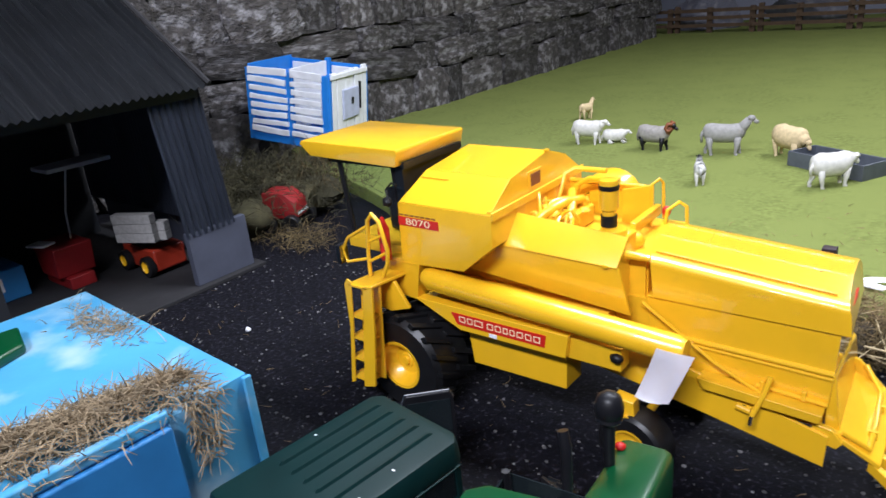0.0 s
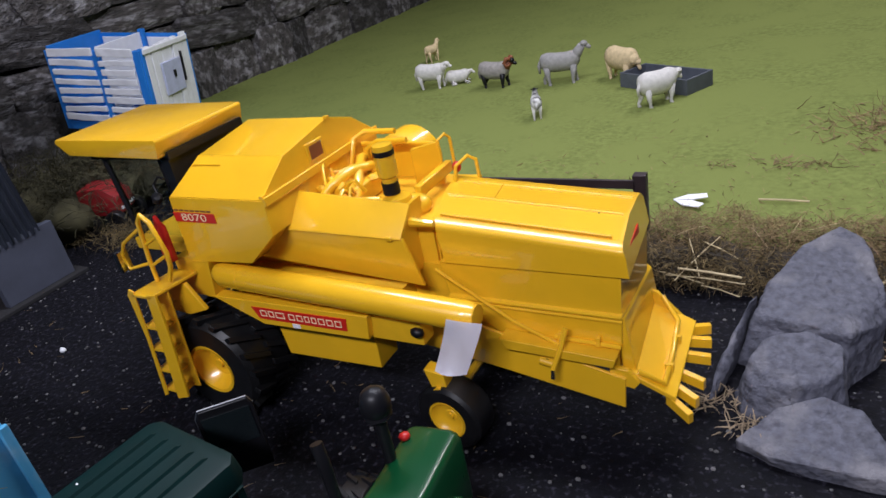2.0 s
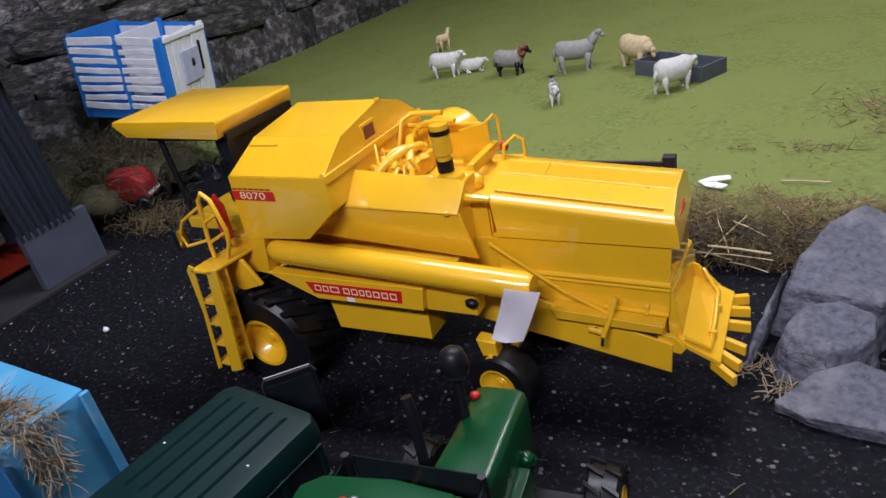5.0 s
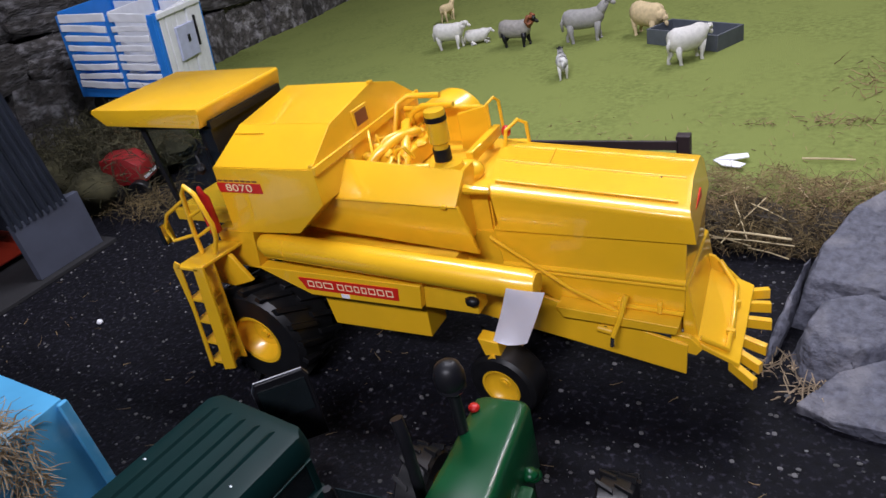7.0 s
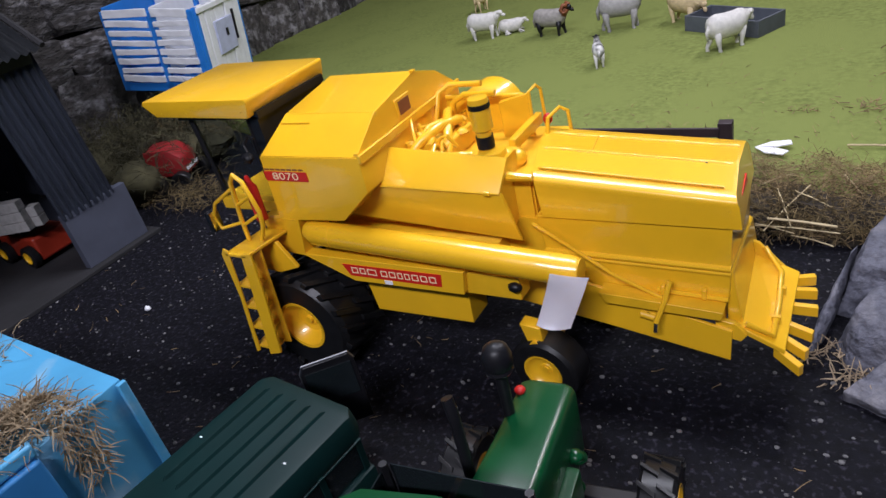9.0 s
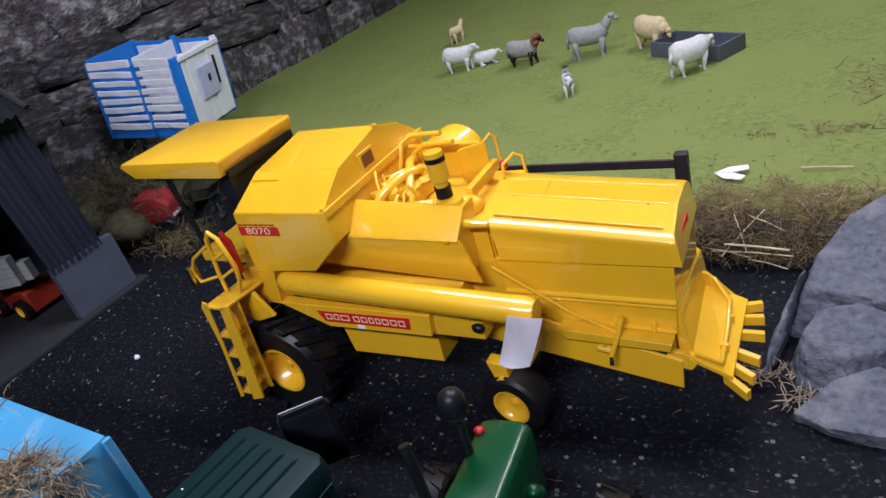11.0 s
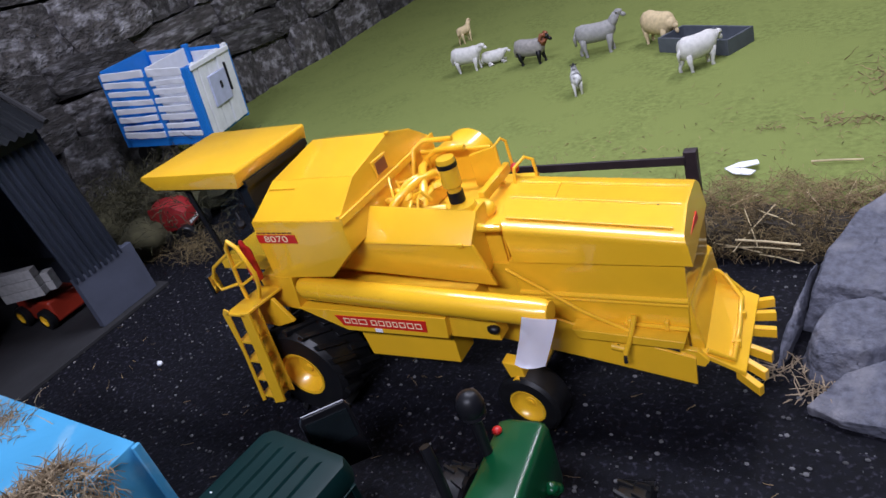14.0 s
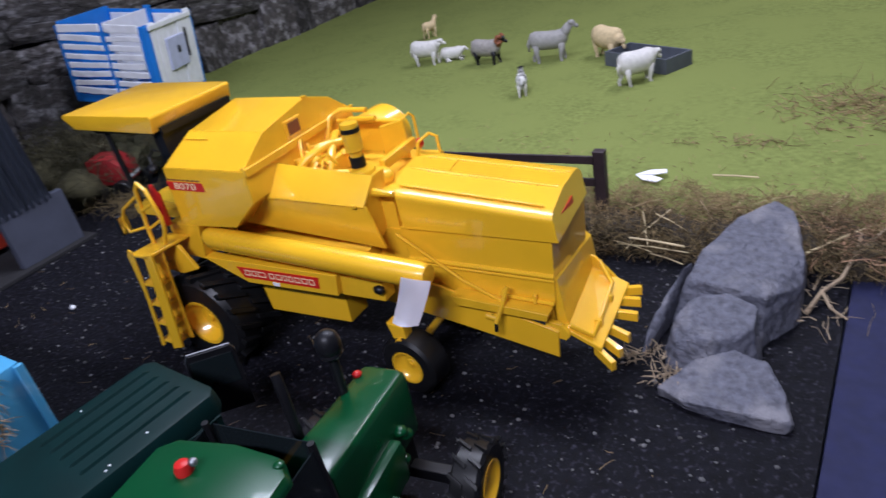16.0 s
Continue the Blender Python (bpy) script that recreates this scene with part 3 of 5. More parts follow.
    quick("work_lamp", "black", c, blob, (-0.005, -0.001, 0.2185), (0.005, 0.005, 0.005), 2, 0.3, 2, 2)
    quick("lamp_arm", "black", c, rod, [(-0.005, 0.001, 0.2185), (-0.009, 0.003, 0.2285), (-0.005, 0.007, 0.2345), (0.001, 0.007, 0.2325)], 0.0012, 6)
    # platform rail, mirror and ladder
    before = set(c.children)
    quick("guard_rail", "yellow", c, rod, [(-0.027, -0.02, 0.148), (-0.026, -0.02, 0.17), (-0.021, -0.02, 0.205), (-0.015, -0.02, 0.212), (-0.007, -0.02, 0.206), (0.0, -0.02, 0.178), (-0.002, -0.02, 0.165), (-0.010, -0.02, 0.150)], 0.0021, 8, smooth=60)
    quick("guard_rail", "yellow", c, rod, [(-0.021, -0.02, 0.200), (-0.05, -0.021, 0.184), (-0.060, -0.021, 0.170), (-0.055, -0.021, 0.158), (-0.026, -0.02, 0.166)], 0.0017, 8, smooth=60)
    quick("guard_rail", "yellow", c, rod, [(-0.024, -0.02, 0.183), (-0.004, -0.02, 0.193)], 0.0015, 8)
    quick("guard_rail", "yellow", c, rod, [(-0.026, -0.02, 0.163), (-0.001, -0.02, 0.176)], 0.0015, 8)
    mr = quick("mirror", "black", c, box, -0.064, -0.059, -0.027, -0.015, 0.156, 0.176, bevel=0.001)
    quick("mirror_glass", "chrome", mr, box, -0.0595, -0.0585, -0.026, -0.016, 0.157, 0.175)
    quick("fire_extinguisher", "red", c, lathe, [(0.0005, 0.162), (0.0052, 0.163), (0.0055, 0.194), (0.003, 0.199), (0.0018, 0.205), (0.0005, 0.206)], 16, "z", (-0.014, -0.008, 0), smooth=40, label="red fire extinguisher")
    quick("platform", "yellow", c, prism, [(-0.036, -0.043), (-0.010, -0.043), (-0.002, 0.002), (-0.030, 0.002)], "z", 0.1445, 0.1475, bevel=0.0008)
    ld = quick("ladder", "yellow", c, prism, [(-0.036, 0.152), (-0.031, 0.150), (-0.0355, 0.11), (-0.0465, 0.036), (-0.0525, 0.033), (-0.0415, 0.10), (-0.0405, 0.146)], "y", -0.043, -0.0415, bevel=0.0005)
    quick("ladder_side", "yellow", ld, prism, [(-0.016, 0.148), (-0.004, 0.150), (-0.009, 0.10), (-0.0185, 0.0385), (-0.0345, 0.0335), (-0.024, 0.095)], "y", -0.043, -0.0405, bevel=0.0005)
    quick("ladder_back", "yellow", ld, prism, [(-0.034, 0.146), (-0.008, 0.146), (-0.018, 0.04), (-0.048, 0.036)], "y", -0.028, -0.0265, bevel=0.0003)
    for z in (0.040, 0.063, 0.087, 0.111):
        xo = -0.0515 + (z - 0.036) * 0.15
        quick("step", "yellow", ld, box, xo, xo + 0.026, -0.042, -0.027, z, z + 0.002)
    quick("axle_plate", "yellow", c, prism, [(-0.036, 0.143), (-0.004, 0.143), (0.012, 0.118), (-0.012, 0.110), (-0.034, 0.112)], "y", -0.013, -0.009, bevel=0.001)
    for k in range(4):
        quick("bolt", "yellow_dark", c, lathe, [(0.0001, -0.0142), (0.0014, -0.0142), (0.0014, -0.0128), (0.0001, -0.0128)], 8, "y", (-0.031 + 0.003 * k, 0, 0.135 - 0.006 * k))
    for ob in set(c.children) - before:
        ob.location.x += 0.006
    quick("front_feeder", "yellow_dark", c, prism, [(-0.1, 0.05), (0.02, 0.11), (0.02, 0.07), (-0.1, 0.02)], "y", 0.06, 0.12, bevel=0.001)
    # straw chute with spreading fins
    before = set(c.children)
    quick("rear_plate", "yellow", c, prism, [(0.3605, 0.134), (0.3655, 0.130), (0.372, 0.086), (0.362, 0.084)], "y", 0.030, 0.118, bevel=0.001)
    bm = bmesh.new()
    loft(bm, [[(0.367, 0.025, 0.084), (0.367, 0.106, 0.1005), (0.369, 0.106, 0.1045), (0.369, 0.025, 0.088)], [(0.399, 0.025, 0.068), (0.400, 0.106, 0.0865), (0.4005, 0.106, 0.0905), (0.3995, 0.025, 0.072)]])
    part("chute", bm, "yellow", c, bevel=0.0008)
    quick("chute_side", "yellow", c, prism, [(0.355, 0.094), (0.368, 0.092), (0.376, 0.083), (0.372, 0.077), (0.356, 0.08)], "y", 0.021, 0.026, bevel=0.0006)
    quick("chute_side", "yellow", c, prism, [(0.355, 0.120), (0.372, 0.114), (0.392, 0.092), (0.36, 0.082), (0.352, 0.09)], "y", 0.104, 0.108, bevel=0.0006)
    quick("chute_bar", "yellow", c, rod, [(0.374, 0.027, 0.089), (0.391, 0.030, 0.080), (0.391, 0.06, 0.087), (0.389, 0.094, 0.0955), (0.376, 0.103, 0.112)], 0.0021, 8, smooth=60)
    for y in (0.045, 0.075):
        quick("bar_clip", "yellow_dark", c, box, 0.388, 0.394, y, y + 0.004, 0.079 + (y - 0.045) * 0.22, 0.086 + (y - 0.045) * 0.22)
    for k, (ya, yb, za, zb) in enumerate(((0.030, 0.020, 0.067, 0.060), (0.043, 0.034, 0.070, 0.064), (0.056, 0.052, 0.073, 0.068), (0.073, 0.076, 0.077, 0.075), (0.088, 0.094, 0.081, 0.079), (0.1, 0.107, 0.084, 0.084))):
        bm = bmesh.new()
        a, b = Vector((0.393, ya, za)), Vector((0.416 - abs(k - 2.7) * 0.0022, yb, zb))
        d = (b - a).normalized()
        w, u = d.cross(Vector((0, 0, 1))).normalized() * 0.0026, Vector((0, 0, 0.0042))
        loft(bm, [[p - w - u, p + w - u, p + w + u, p - w + u] for p in (a, b)])
        part("spreader_fin", bm, "yellow", c, bevel=0.0005)
    quick("rear_pin", "chrome", c, blob, (0.362, 0.112, 0.122), (0.003, 0.003, 0.003), 2, label="bare metal pin")
    for ob in set(c.children) - before:
        for v in ob.data.vertices:
            v.co.z -= 0.011 + (v.co.y - 0.025) * 0.09
            v.co.y += 0.0145
    # price tag hanging on the auger
    bm = bmesh.new()
    rows = []
    for j in range(9):
        t = j / 8
        rows.append([bm.verts.new((0.2565 + (0.028 - 0.002 * t) * s - 0.0120 * t, -0.0085 - 0.010 * t * t - 0.0030 * math.sin(math.pi * s) * (0.3 + t), 0.1395 - 0.040 * t + 0.002 * s * t)) for s in (0, 0.25, 0.5, 0.75, 1)])
    for a, b in zip(rows, rows[1:]):
        for i in range(4):
            bm.faces.new((a[i], a[i + 1], b[i + 1], b[i]))
    bmesh.ops.solidify(bm, geom=bm.faces[:], thickness=0.0004)
    tagged(part("paper_tag", bm, "paper", smooth=60), "blank white paper tag hanging from the yellow auger tube", "tag")


combine_body()


def wheel(parent, name, x, y, r, width, rim, lugs, side=-1, axle="y", rim_mat="yellow", turn=0.0):
    """side: where the outer face lies along the axle."""
    h = width / 2
    bm = bmesh.new()
    lathe(bm, [(rim, -h * 0.9), (rim * 1.12, -h), (r * 0.86, -h), (r * 0.95, -h * 0.8), (r * 0.96, 0), (r * 0.95, h * 0.8), (r * 0.86, h), (rim * 1.12, h), (rim, h * 0.9), (rim, -h * 0.9)], 40, "y", (0, 0, 0), False)
    w = part(name, bm, "rubber", parent, "black rubber tyre on a painted rim", smooth=35)
    w.matrix_local = pose(x, y, r, 0, 0, turn)
    if lugs:
        bm = bmesh.new()
        for q in box(bm, -0.0026 * r / 0.05, 0.0026 * r / 0.05, 0, h * 1.04, r * 0.9, r * 1.02):
            q.co.x += q.co.y * 0.55
        first = part("lug", bm, "rubber", w, bevel=0.0004)
        for k in range(lugs):
            for s in (-1, 1):
                if k == 0 and s == 1:
                    lug = first
                else:
                    lug = new("lug", first.data)
                    lug.parent = w
                lug.matrix_local = Matrix.Rotation(2 * math.pi * (k + (0.5 if s > 0 else 0)) / lugs, 4, "Y") @ (Matrix() if s > 0 else Matrix.Rotation(math.pi, 4, "Z"))
    bm = bmesh.new()
    o = side * h
    lathe(bm, [(0.0005, o * 0.55), (rim * 0.3, o * 0.55), (rim * 0.34, o * 0.5), (rim * 0.62, o * 0.52), (rim * 0.88, o * 0.78), (rim * 0.97, o * 1.0), (rim * 1.09, o * 1.02), (rim * 1.09, o * 0.88), (rim * 1.0, o * 0.8), (rim * 1.0, -o * 0.9), (0.0005, -o * 0.9)], 36, "y")
    part("rim", bm, rim_mat, w, smooth=40)
    quick("hub", rim_mat, w, lathe, [(0.0005, o * 0.66), (rim * 0.16, o * 0.66), (rim * 0.18, o * 0.5), (0.0005, o * 0.5)], 16, "y", smooth=40)
    return w


wheel(combine, "drive_wheel", 0.0, 0.008, 0.0535, 0.052, 0.0235, 18)
wheel(combine, "drive_wheel", 0.0, 0.158, 0.0535, 0.052, 0.0235, 18, side=1)
wheel(combine, "steer_wheel", 0.232, 0.016, 0.0312, 0.026, 0.0155, 0, turn=-6)
wheel(combine, "steer_wheel", 0.232, 0.128, 0.0312, 0.026, 0.0155, 0, side=1, turn=-6)
quick("rear_axle", "yellow", combine, rod, [(0.226, 0.012, 0.034), (0.226, 0.13, 0.034)], 0.004, 10)
quick("axle_arm", "yellow", combine, prism, [(0.215, 0.075), (0.232, 0.073), (0.234, 0.05), (0.222, 0.048)], "y", 0.008, 0.02, bevel=0.001)
quick("axle_pin", "yellow", combine, lathe, [(0.0001, 0.005), (0.005, 0.005), (0.005, 0.009), (0.0001, 0.009)], 16, "y", (0.227, 0, 0.056), smooth=40)
quick("front_axle", "yellow_dark", combine, rod, [(0.0, 0.02, 0.0535), (0.0, 0.15, 0.0535)], 0.008, 10)


# ---- green tractor ----
def tractor():
    c = thing("tractor", pose(0.281, -0.085, 0, 0, 0, 6), "glossy green model tractor with yellow wheels and black stacks", "tractor")

    def sec(y, w, top, low, r=0.006):
        return [(-w, y, low), (-w, y, top - r), (-w + r * 0.3, y, top - r * 0.3), (-w + r, y, top), (w - r, y, top), (w - r * 0.3, y, top - r * 0.3), (w, y, top - r), (w, y, low)]
    quick("bonnet", "green", c, loft, [sec(0.004, 0.0155, 0.111, 0.06), sec(-0.001, 0.0175, 0.115, 0.06), sec(-0.05, 0.018, 0.118, 0.062), sec(-0.1, 0.0195, 0.122, 0.07)], bevel=0.0012, smooth=35)
    quick("grille", "black", c, box, -0.013, 0.013, 0.003, 0.0052, 0.065, 0.104)
    quick("bonnet_knob", "red", c, blob, (-0.013, -0.012, 0.117), (0.0036, 0.0036, 0.0026), 2, smooth=180, label="small red cap")
    st = quick("intake_stack", "black", c, rod, [(-0.014, -0.03, 0.112), (-0.014, -0.03, 0.148)], 0.0036, 12, smooth=60)
    quick("precleaner", "black", st, lathe, [(0.0005, 0.147), (0.0068, 0.148), (0.0082, 0.150), (0.0076, 0.152), (0.0086, 0.1535), (0.0088, 0.159), (0.0072, 0.1645), (0.0042, 0.1672), (0.0005, 0.168)], 24, "z", (-0.014, -0.03, 0), smooth=40, label="black domed precleaner bowl")
    quick("exhaust", "black", c, rod, [(-0.024, -0.072, 0.10), (-0.024, -0.072, 0.155), (-0.0265, -0.07, 0.164)], 0.0033, 12, smooth=60)
    quick("engine", "black", c, box, -0.013, 0.013, -0.1, -0.002, 0.03, 0.065, bevel=0.002)
    quick("side_tank", "green", c, box, 0.016, 0.026, -0.09, -0.035, 0.05, 0.085, bevel=0.003, smooth=40)
    for k, (y, z) in enumerate(((-0.02, 0.075), (-0.026, 0.083), (-0.034, 0.07), (-0.03, 0.06))):
        quick("fitting", "green", c, blob, (0.020, y, z), (0.005, 0.005, 0.004), 2, 0.3, 3, k, smooth=60)
    quick("front_axle", "black", c, box, -0.058, 0.058, -0.017, -0.007, 0.026, 0.036, bevel=0.001)
    quick("bracket", "green", c, prism, [(0.025, 0.05), (0.052, 0.048), (0.052, 0.056), (0.025, 0.06)], "y", -0.075, -0.06, bevel=0.001)
    quick("bracket_bolt", "chrome", c, blob, (0.046, -0.067, 0.057), (0.003, 0.003, 0.002), 2, label="bare bolt head")
    for s in (-1, 1):
        w = wheel(c, "front_wheel", s * 0.064, -0.012, 0.031, 0.022, 0.0155, 14, side=1, turn=-90 * s)
        w2 = wheel(c, "rear_wheel", s * 0.072, -0.19, 0.052, 0.032, 0.026, 18, side=1, turn=-90 * s)
    quick("rear_axle", "black", c, box, -0.07, 0.07, -0.196, -0.184, 0.046, 0.058)
    quick("cab_body", "green", c, box, -0.034, 0.034, -0.2, -0.105, 0.045, 0.098, bevel=0.003)
    for x in (-0.036, 0.036):
        for y in (-0.118, -0.205):
            quick("cab_post", "black", c, rod, [(x, y, 0.095), (x * 0.97, y - 0.004, 0.172)], 0.0022, 6)
        quick("side_glass", "glass", c, box, x - 0.0004, x + 0.0004, -0.2, -0.12, 0.1, 0.168)
    quick("windscreen", "glass", c, box, -0.034, 0.034, -0.1185, -0.1178, 0.1, 0.168)
    quick("seat", "black", c, box, -0.014, 0.014, -0.185, -0.155, 0.098, 0.13, bevel=0.003)
    bm = bmesh.new()
    out = [(-0.043, -0.24), (-0.045, -0.146), (-0.036, -0.138), (0.0, -0.1335), (0.03, -0.136), (0.041, -0.146), (0.043, -0.24)]
    prism(bm, out, "z", 0.170, 0.1785)
    for v in bm.verts:
        if v.co.z > 0.175:
            v.co.x *= 0.95
            v.co.y = -0.18 + (v.co.y + 0.18) * 0.95
    rf = part("cab_roof", bm, "green", c, bevel=0.003, smooth=40)
    bc = quick("beacon", "red", rf, lathe, [(0.0003, 0.178), (0.0046, 0.178), (0.0048, 0.181), (0.0036, 0.1842), (0.0003, 0.185)], 16, "z", (-0.014, -0.158, 0), smooth=40, label="red beacon")
    quick("beacon_cap", "dull", bc, blob, (-0.0095, -0.155, 0.183), (0.0026, 0.0024, 0.0024), 2, smooth=180, label="bare grey cap")
    quick("roof_bolt", "green", rf, blob, (0.032, -0.143, 0.1785), (0.003, 0.003, 0.0015), 2, smooth=180)


tractor()


# ---- bottle-green estate car with ribbed roof ----
def car():
    c = thing("car", pose(0.127, -0.190, 0, 0, 0, -7) @ Matrix.Diagonal((1.09, 1, 1, 1)), "bottle-green model off-road car with a ribbed roof", "car")
    bm = bmesh.new()
    prism(bm, [(-0.043, -0.09), (-0.043, 0.047), (-0.036, 0.054), (0.036, 0.054), (0.043, 0.047), (0.043, -0.09)], "z", 0.100, 0.1185)
    for v in bm.verts:
        if v.co.z > 0.11:
            v.co.x *= 0.95
            v.co.y *= 0.97
    rf = part("roof", bm, "bottle", c, bevel=0.004, smooth=40)
    for k in range(5):
        x = -0.0265 + 0.0125 * k
        quick("roof_rib", "bottle", rf, loft, [[(x - 0.002 + 0.004 * i, y, 0.1178 + z) for i, z in ((0.1, 0), (0.35, h), (0.65, h), (0.9, 0))] for y, h in ((-0.045, 0.0002), (-0.042, 0.0028), (0.038, 0.0028), (0.0425, 0.0002))], smooth=40)
    for k, (x, y) in enumerate(((0.031, 0.0), (0.034, -0.03), (-0.034, -0.01), (0.036, -0.034))):
        quick("paint_chip", "white", rf, blob, (x, y, 0.1186), (0.0012, 0.0008, 0.0003), 1, label="tiny white paint chip")
    quick("window_band", "glass", c, box, -0.042, 0.042, -0.088, 0.045, 0.076, 0.1005, bevel=0.002)
    for s in (-1, 1):
        quick("roof_gutter", "bottle", c, rod, [(s * 0.0438, -0.09, 0.101), (s * 0.0438, 0.045, 0.101)], 0.0006, 6)
        for y in (-0.085, -0.035, 0.01, 0.043):
            quick("window_post", "bottle", c, box, s * 0.0425 - 0.001, s * 0.0425 + 0.001, y - 0.002, y + 0.002, 0.075, 0.101)
    quick("body", "bottle", c, box, -0.046, 0.046, -0.17, 0.048, 0.026, 0.076, bevel=0.004, smooth=40)
    dr = quick("rear_door", "black", c, prism, [(-0.032, 0.03), (0.032, 0.03), (0.032, 0.092), (0.027, 0.099), (-0.027, 0.099), (-0.032, 0.092)], "y", 0.062, 0.066, bevel=0.0012)
    dr.matrix_local = Matrix.Translation((-0.036, 0.096, 0)) @ pose(0, 0, 0, 0, 0, 54) @ Matrix.Diagonal((0.64, 1, 0.96, 1)) @ Matrix.Translation((0, -0.063, 0))
    quick("door_frame", "dull", dr, rod, [(-0.0325, 0.064, 0.06), (-0.0325, 0.064, 0.0925), (-0.0275, 0.064, 0.0996), (0.0275, 0.064, 0.0996), (0.0325, 0.064, 0.0925)], 0.0006, 6, label="bright metal edge")
    quick("door_glass", "glass", dr, box, -0.027, 0.027, 0.0612, 0.0668, 0.06, 0.092)
    for s in (-1, 1):
        for y in (0.015, -0.125):
            wheel(c, "wheel", s * 0.038, y, 0.023, 0.015, 0.013, 0, side=1, rim_mat="chrome", turn=-90 * s)


car()


# ---- pale blue trailer body heaped with straw ----
def blue_box():
    c = thing("tipping_trailer", pose(0, 0, 0), "sky-blue painted wooden trailer body heaped with dry straw", "trailer")
    bm = bmesh.new()
    prism(bm, [(-0.31, -0.166), (-0.006, -0.181), (-0.003, -0.247), (-0.016, -0.40), (-0.32, -0.40)], "z", 0.03, 0.132)
    part("tub", bm, "sky_blue", c, bevel=0.002, smooth=30)
    quick("top_lip", "sky_blue", c, prism, [(-0.0065, -0.249), (0.001, -0.251), (-0.008, -0.40), (-0.016, -0.40)], "z", 0.130, 0.1405, bevel=0.002)
    quick("corner_post", "sky_blue", c, box, -0.005, -0.001, -0.187, -0.180, 0.03, 0.131, bevel=0.001)
    quick("end_board", "deep_blue", c, prism, [(-0.0035, -0.252), (0.0045, -0.252), (-0.006, -0.40), (-0.016, -0.40)], "z", 0.03, 0.129, bevel=0.002)
    quick("patch", "green", c, prism, [(-0.26, -0.25), (-0.215, -0.262), (-0.2, -0.30), (-0.27, -0.31)], "z", 0.132, 0.142, bevel=0.003, label="green painted patch")
    for x in (-0.2, -0.07):
        wheel(c, "wheel", x, -0.30, 0.03, 0.02, 0.016, 0, rim_mat="white")
    rng = random.Random(5)
    bm = bmesh.new()

    def heap(r):
        t, d = r.random(), r.gauss(0, 0.5)
        w = 0.022 + 0.022 * t
        x, y = -0.022 - 0.03 * t + d * w, -0.222 - 0.14 * t + d * 0.012
        return (min(x, -0.005), y, 0.134 + 0.016 * max(0, 1 - d * d)), (r.uniform(-1, 1), r.uniform(-1, 1), 0.25)

    def spill(r):
        k = r.random() ** 1.3
        return (-0.003 + 0.006 * r.random(), -0.238 + 0.03 * r.random() * (1 - 0.4 * k), 0.138 - 0.055 * k), (r.uniform(-0.3, 1), r.uniform(-1, 1), -0.7)
    tufts(bm, rng, 2400, heap, 0.019, 0.0006, 0.9)
    tufts(bm, rng, 230, spill, 0.015, 0.0006, 0.9)
    tagged(part("straw_heap", bm, "heap"), "tangled dry straw heap lying on the blue trailer", "straw", kind="stuff")
    bm = bmesh.new()
    tufts(bm, rng, 300, lambda r: ((-0.2 + r.gauss(0, 0.03), -0.2 + r.gauss(0, 0.011), 0.133), (r.uniform(-1, 1), r.uniform(-1, 1), 0.2)), 0.018, 0.0005)
    tagged(part("straw_wisps", bm, "heap"), "few loose straw wisps on the blue trailer", "straw", kind="stuff")


blue_box()


# ---- slate rocks ----
def rock(name, centre, radii, rz, seed, label, tilt=(0, 0), sub=5):
    bm = bmesh.new()
    bmesh.ops.create_icosphere(bm, subdivisions=sub, radius=1)
    rng = random.Random(seed)
    planes = []
    for _ in range(13):
        n = Vector((rng.uniform(-1, 1), rng.uniform(-1, 1), rng.uniform(-0.6, 1))).normalized()
        planes.append((n, rng.uniform(0.5, 0.85)))
    for v in bm.verts:
        p = v.co.copy()
        for n, d in planes:
            e = p.dot(n) - d
            if e > 0:
                p -= n * e * 0.98
        k = 1 + 0.07 * noise.noise(p * 2.3 + Vector((seed, 0, 0))) + 0.04 * noise.noise(p * 6 + Vector((0, seed, 0)))
        v.co = Vector((p.x * radii[0], p.y * radii[1], p.z * radii[2])) * k
    ob = part(name, bm, "rock", None, smooth=38)
    ob.matrix_world = pose(*centre, tilt[0], tilt[1], rz)
    return tagged(ob, label, "rock", "slate rocks by the yard")


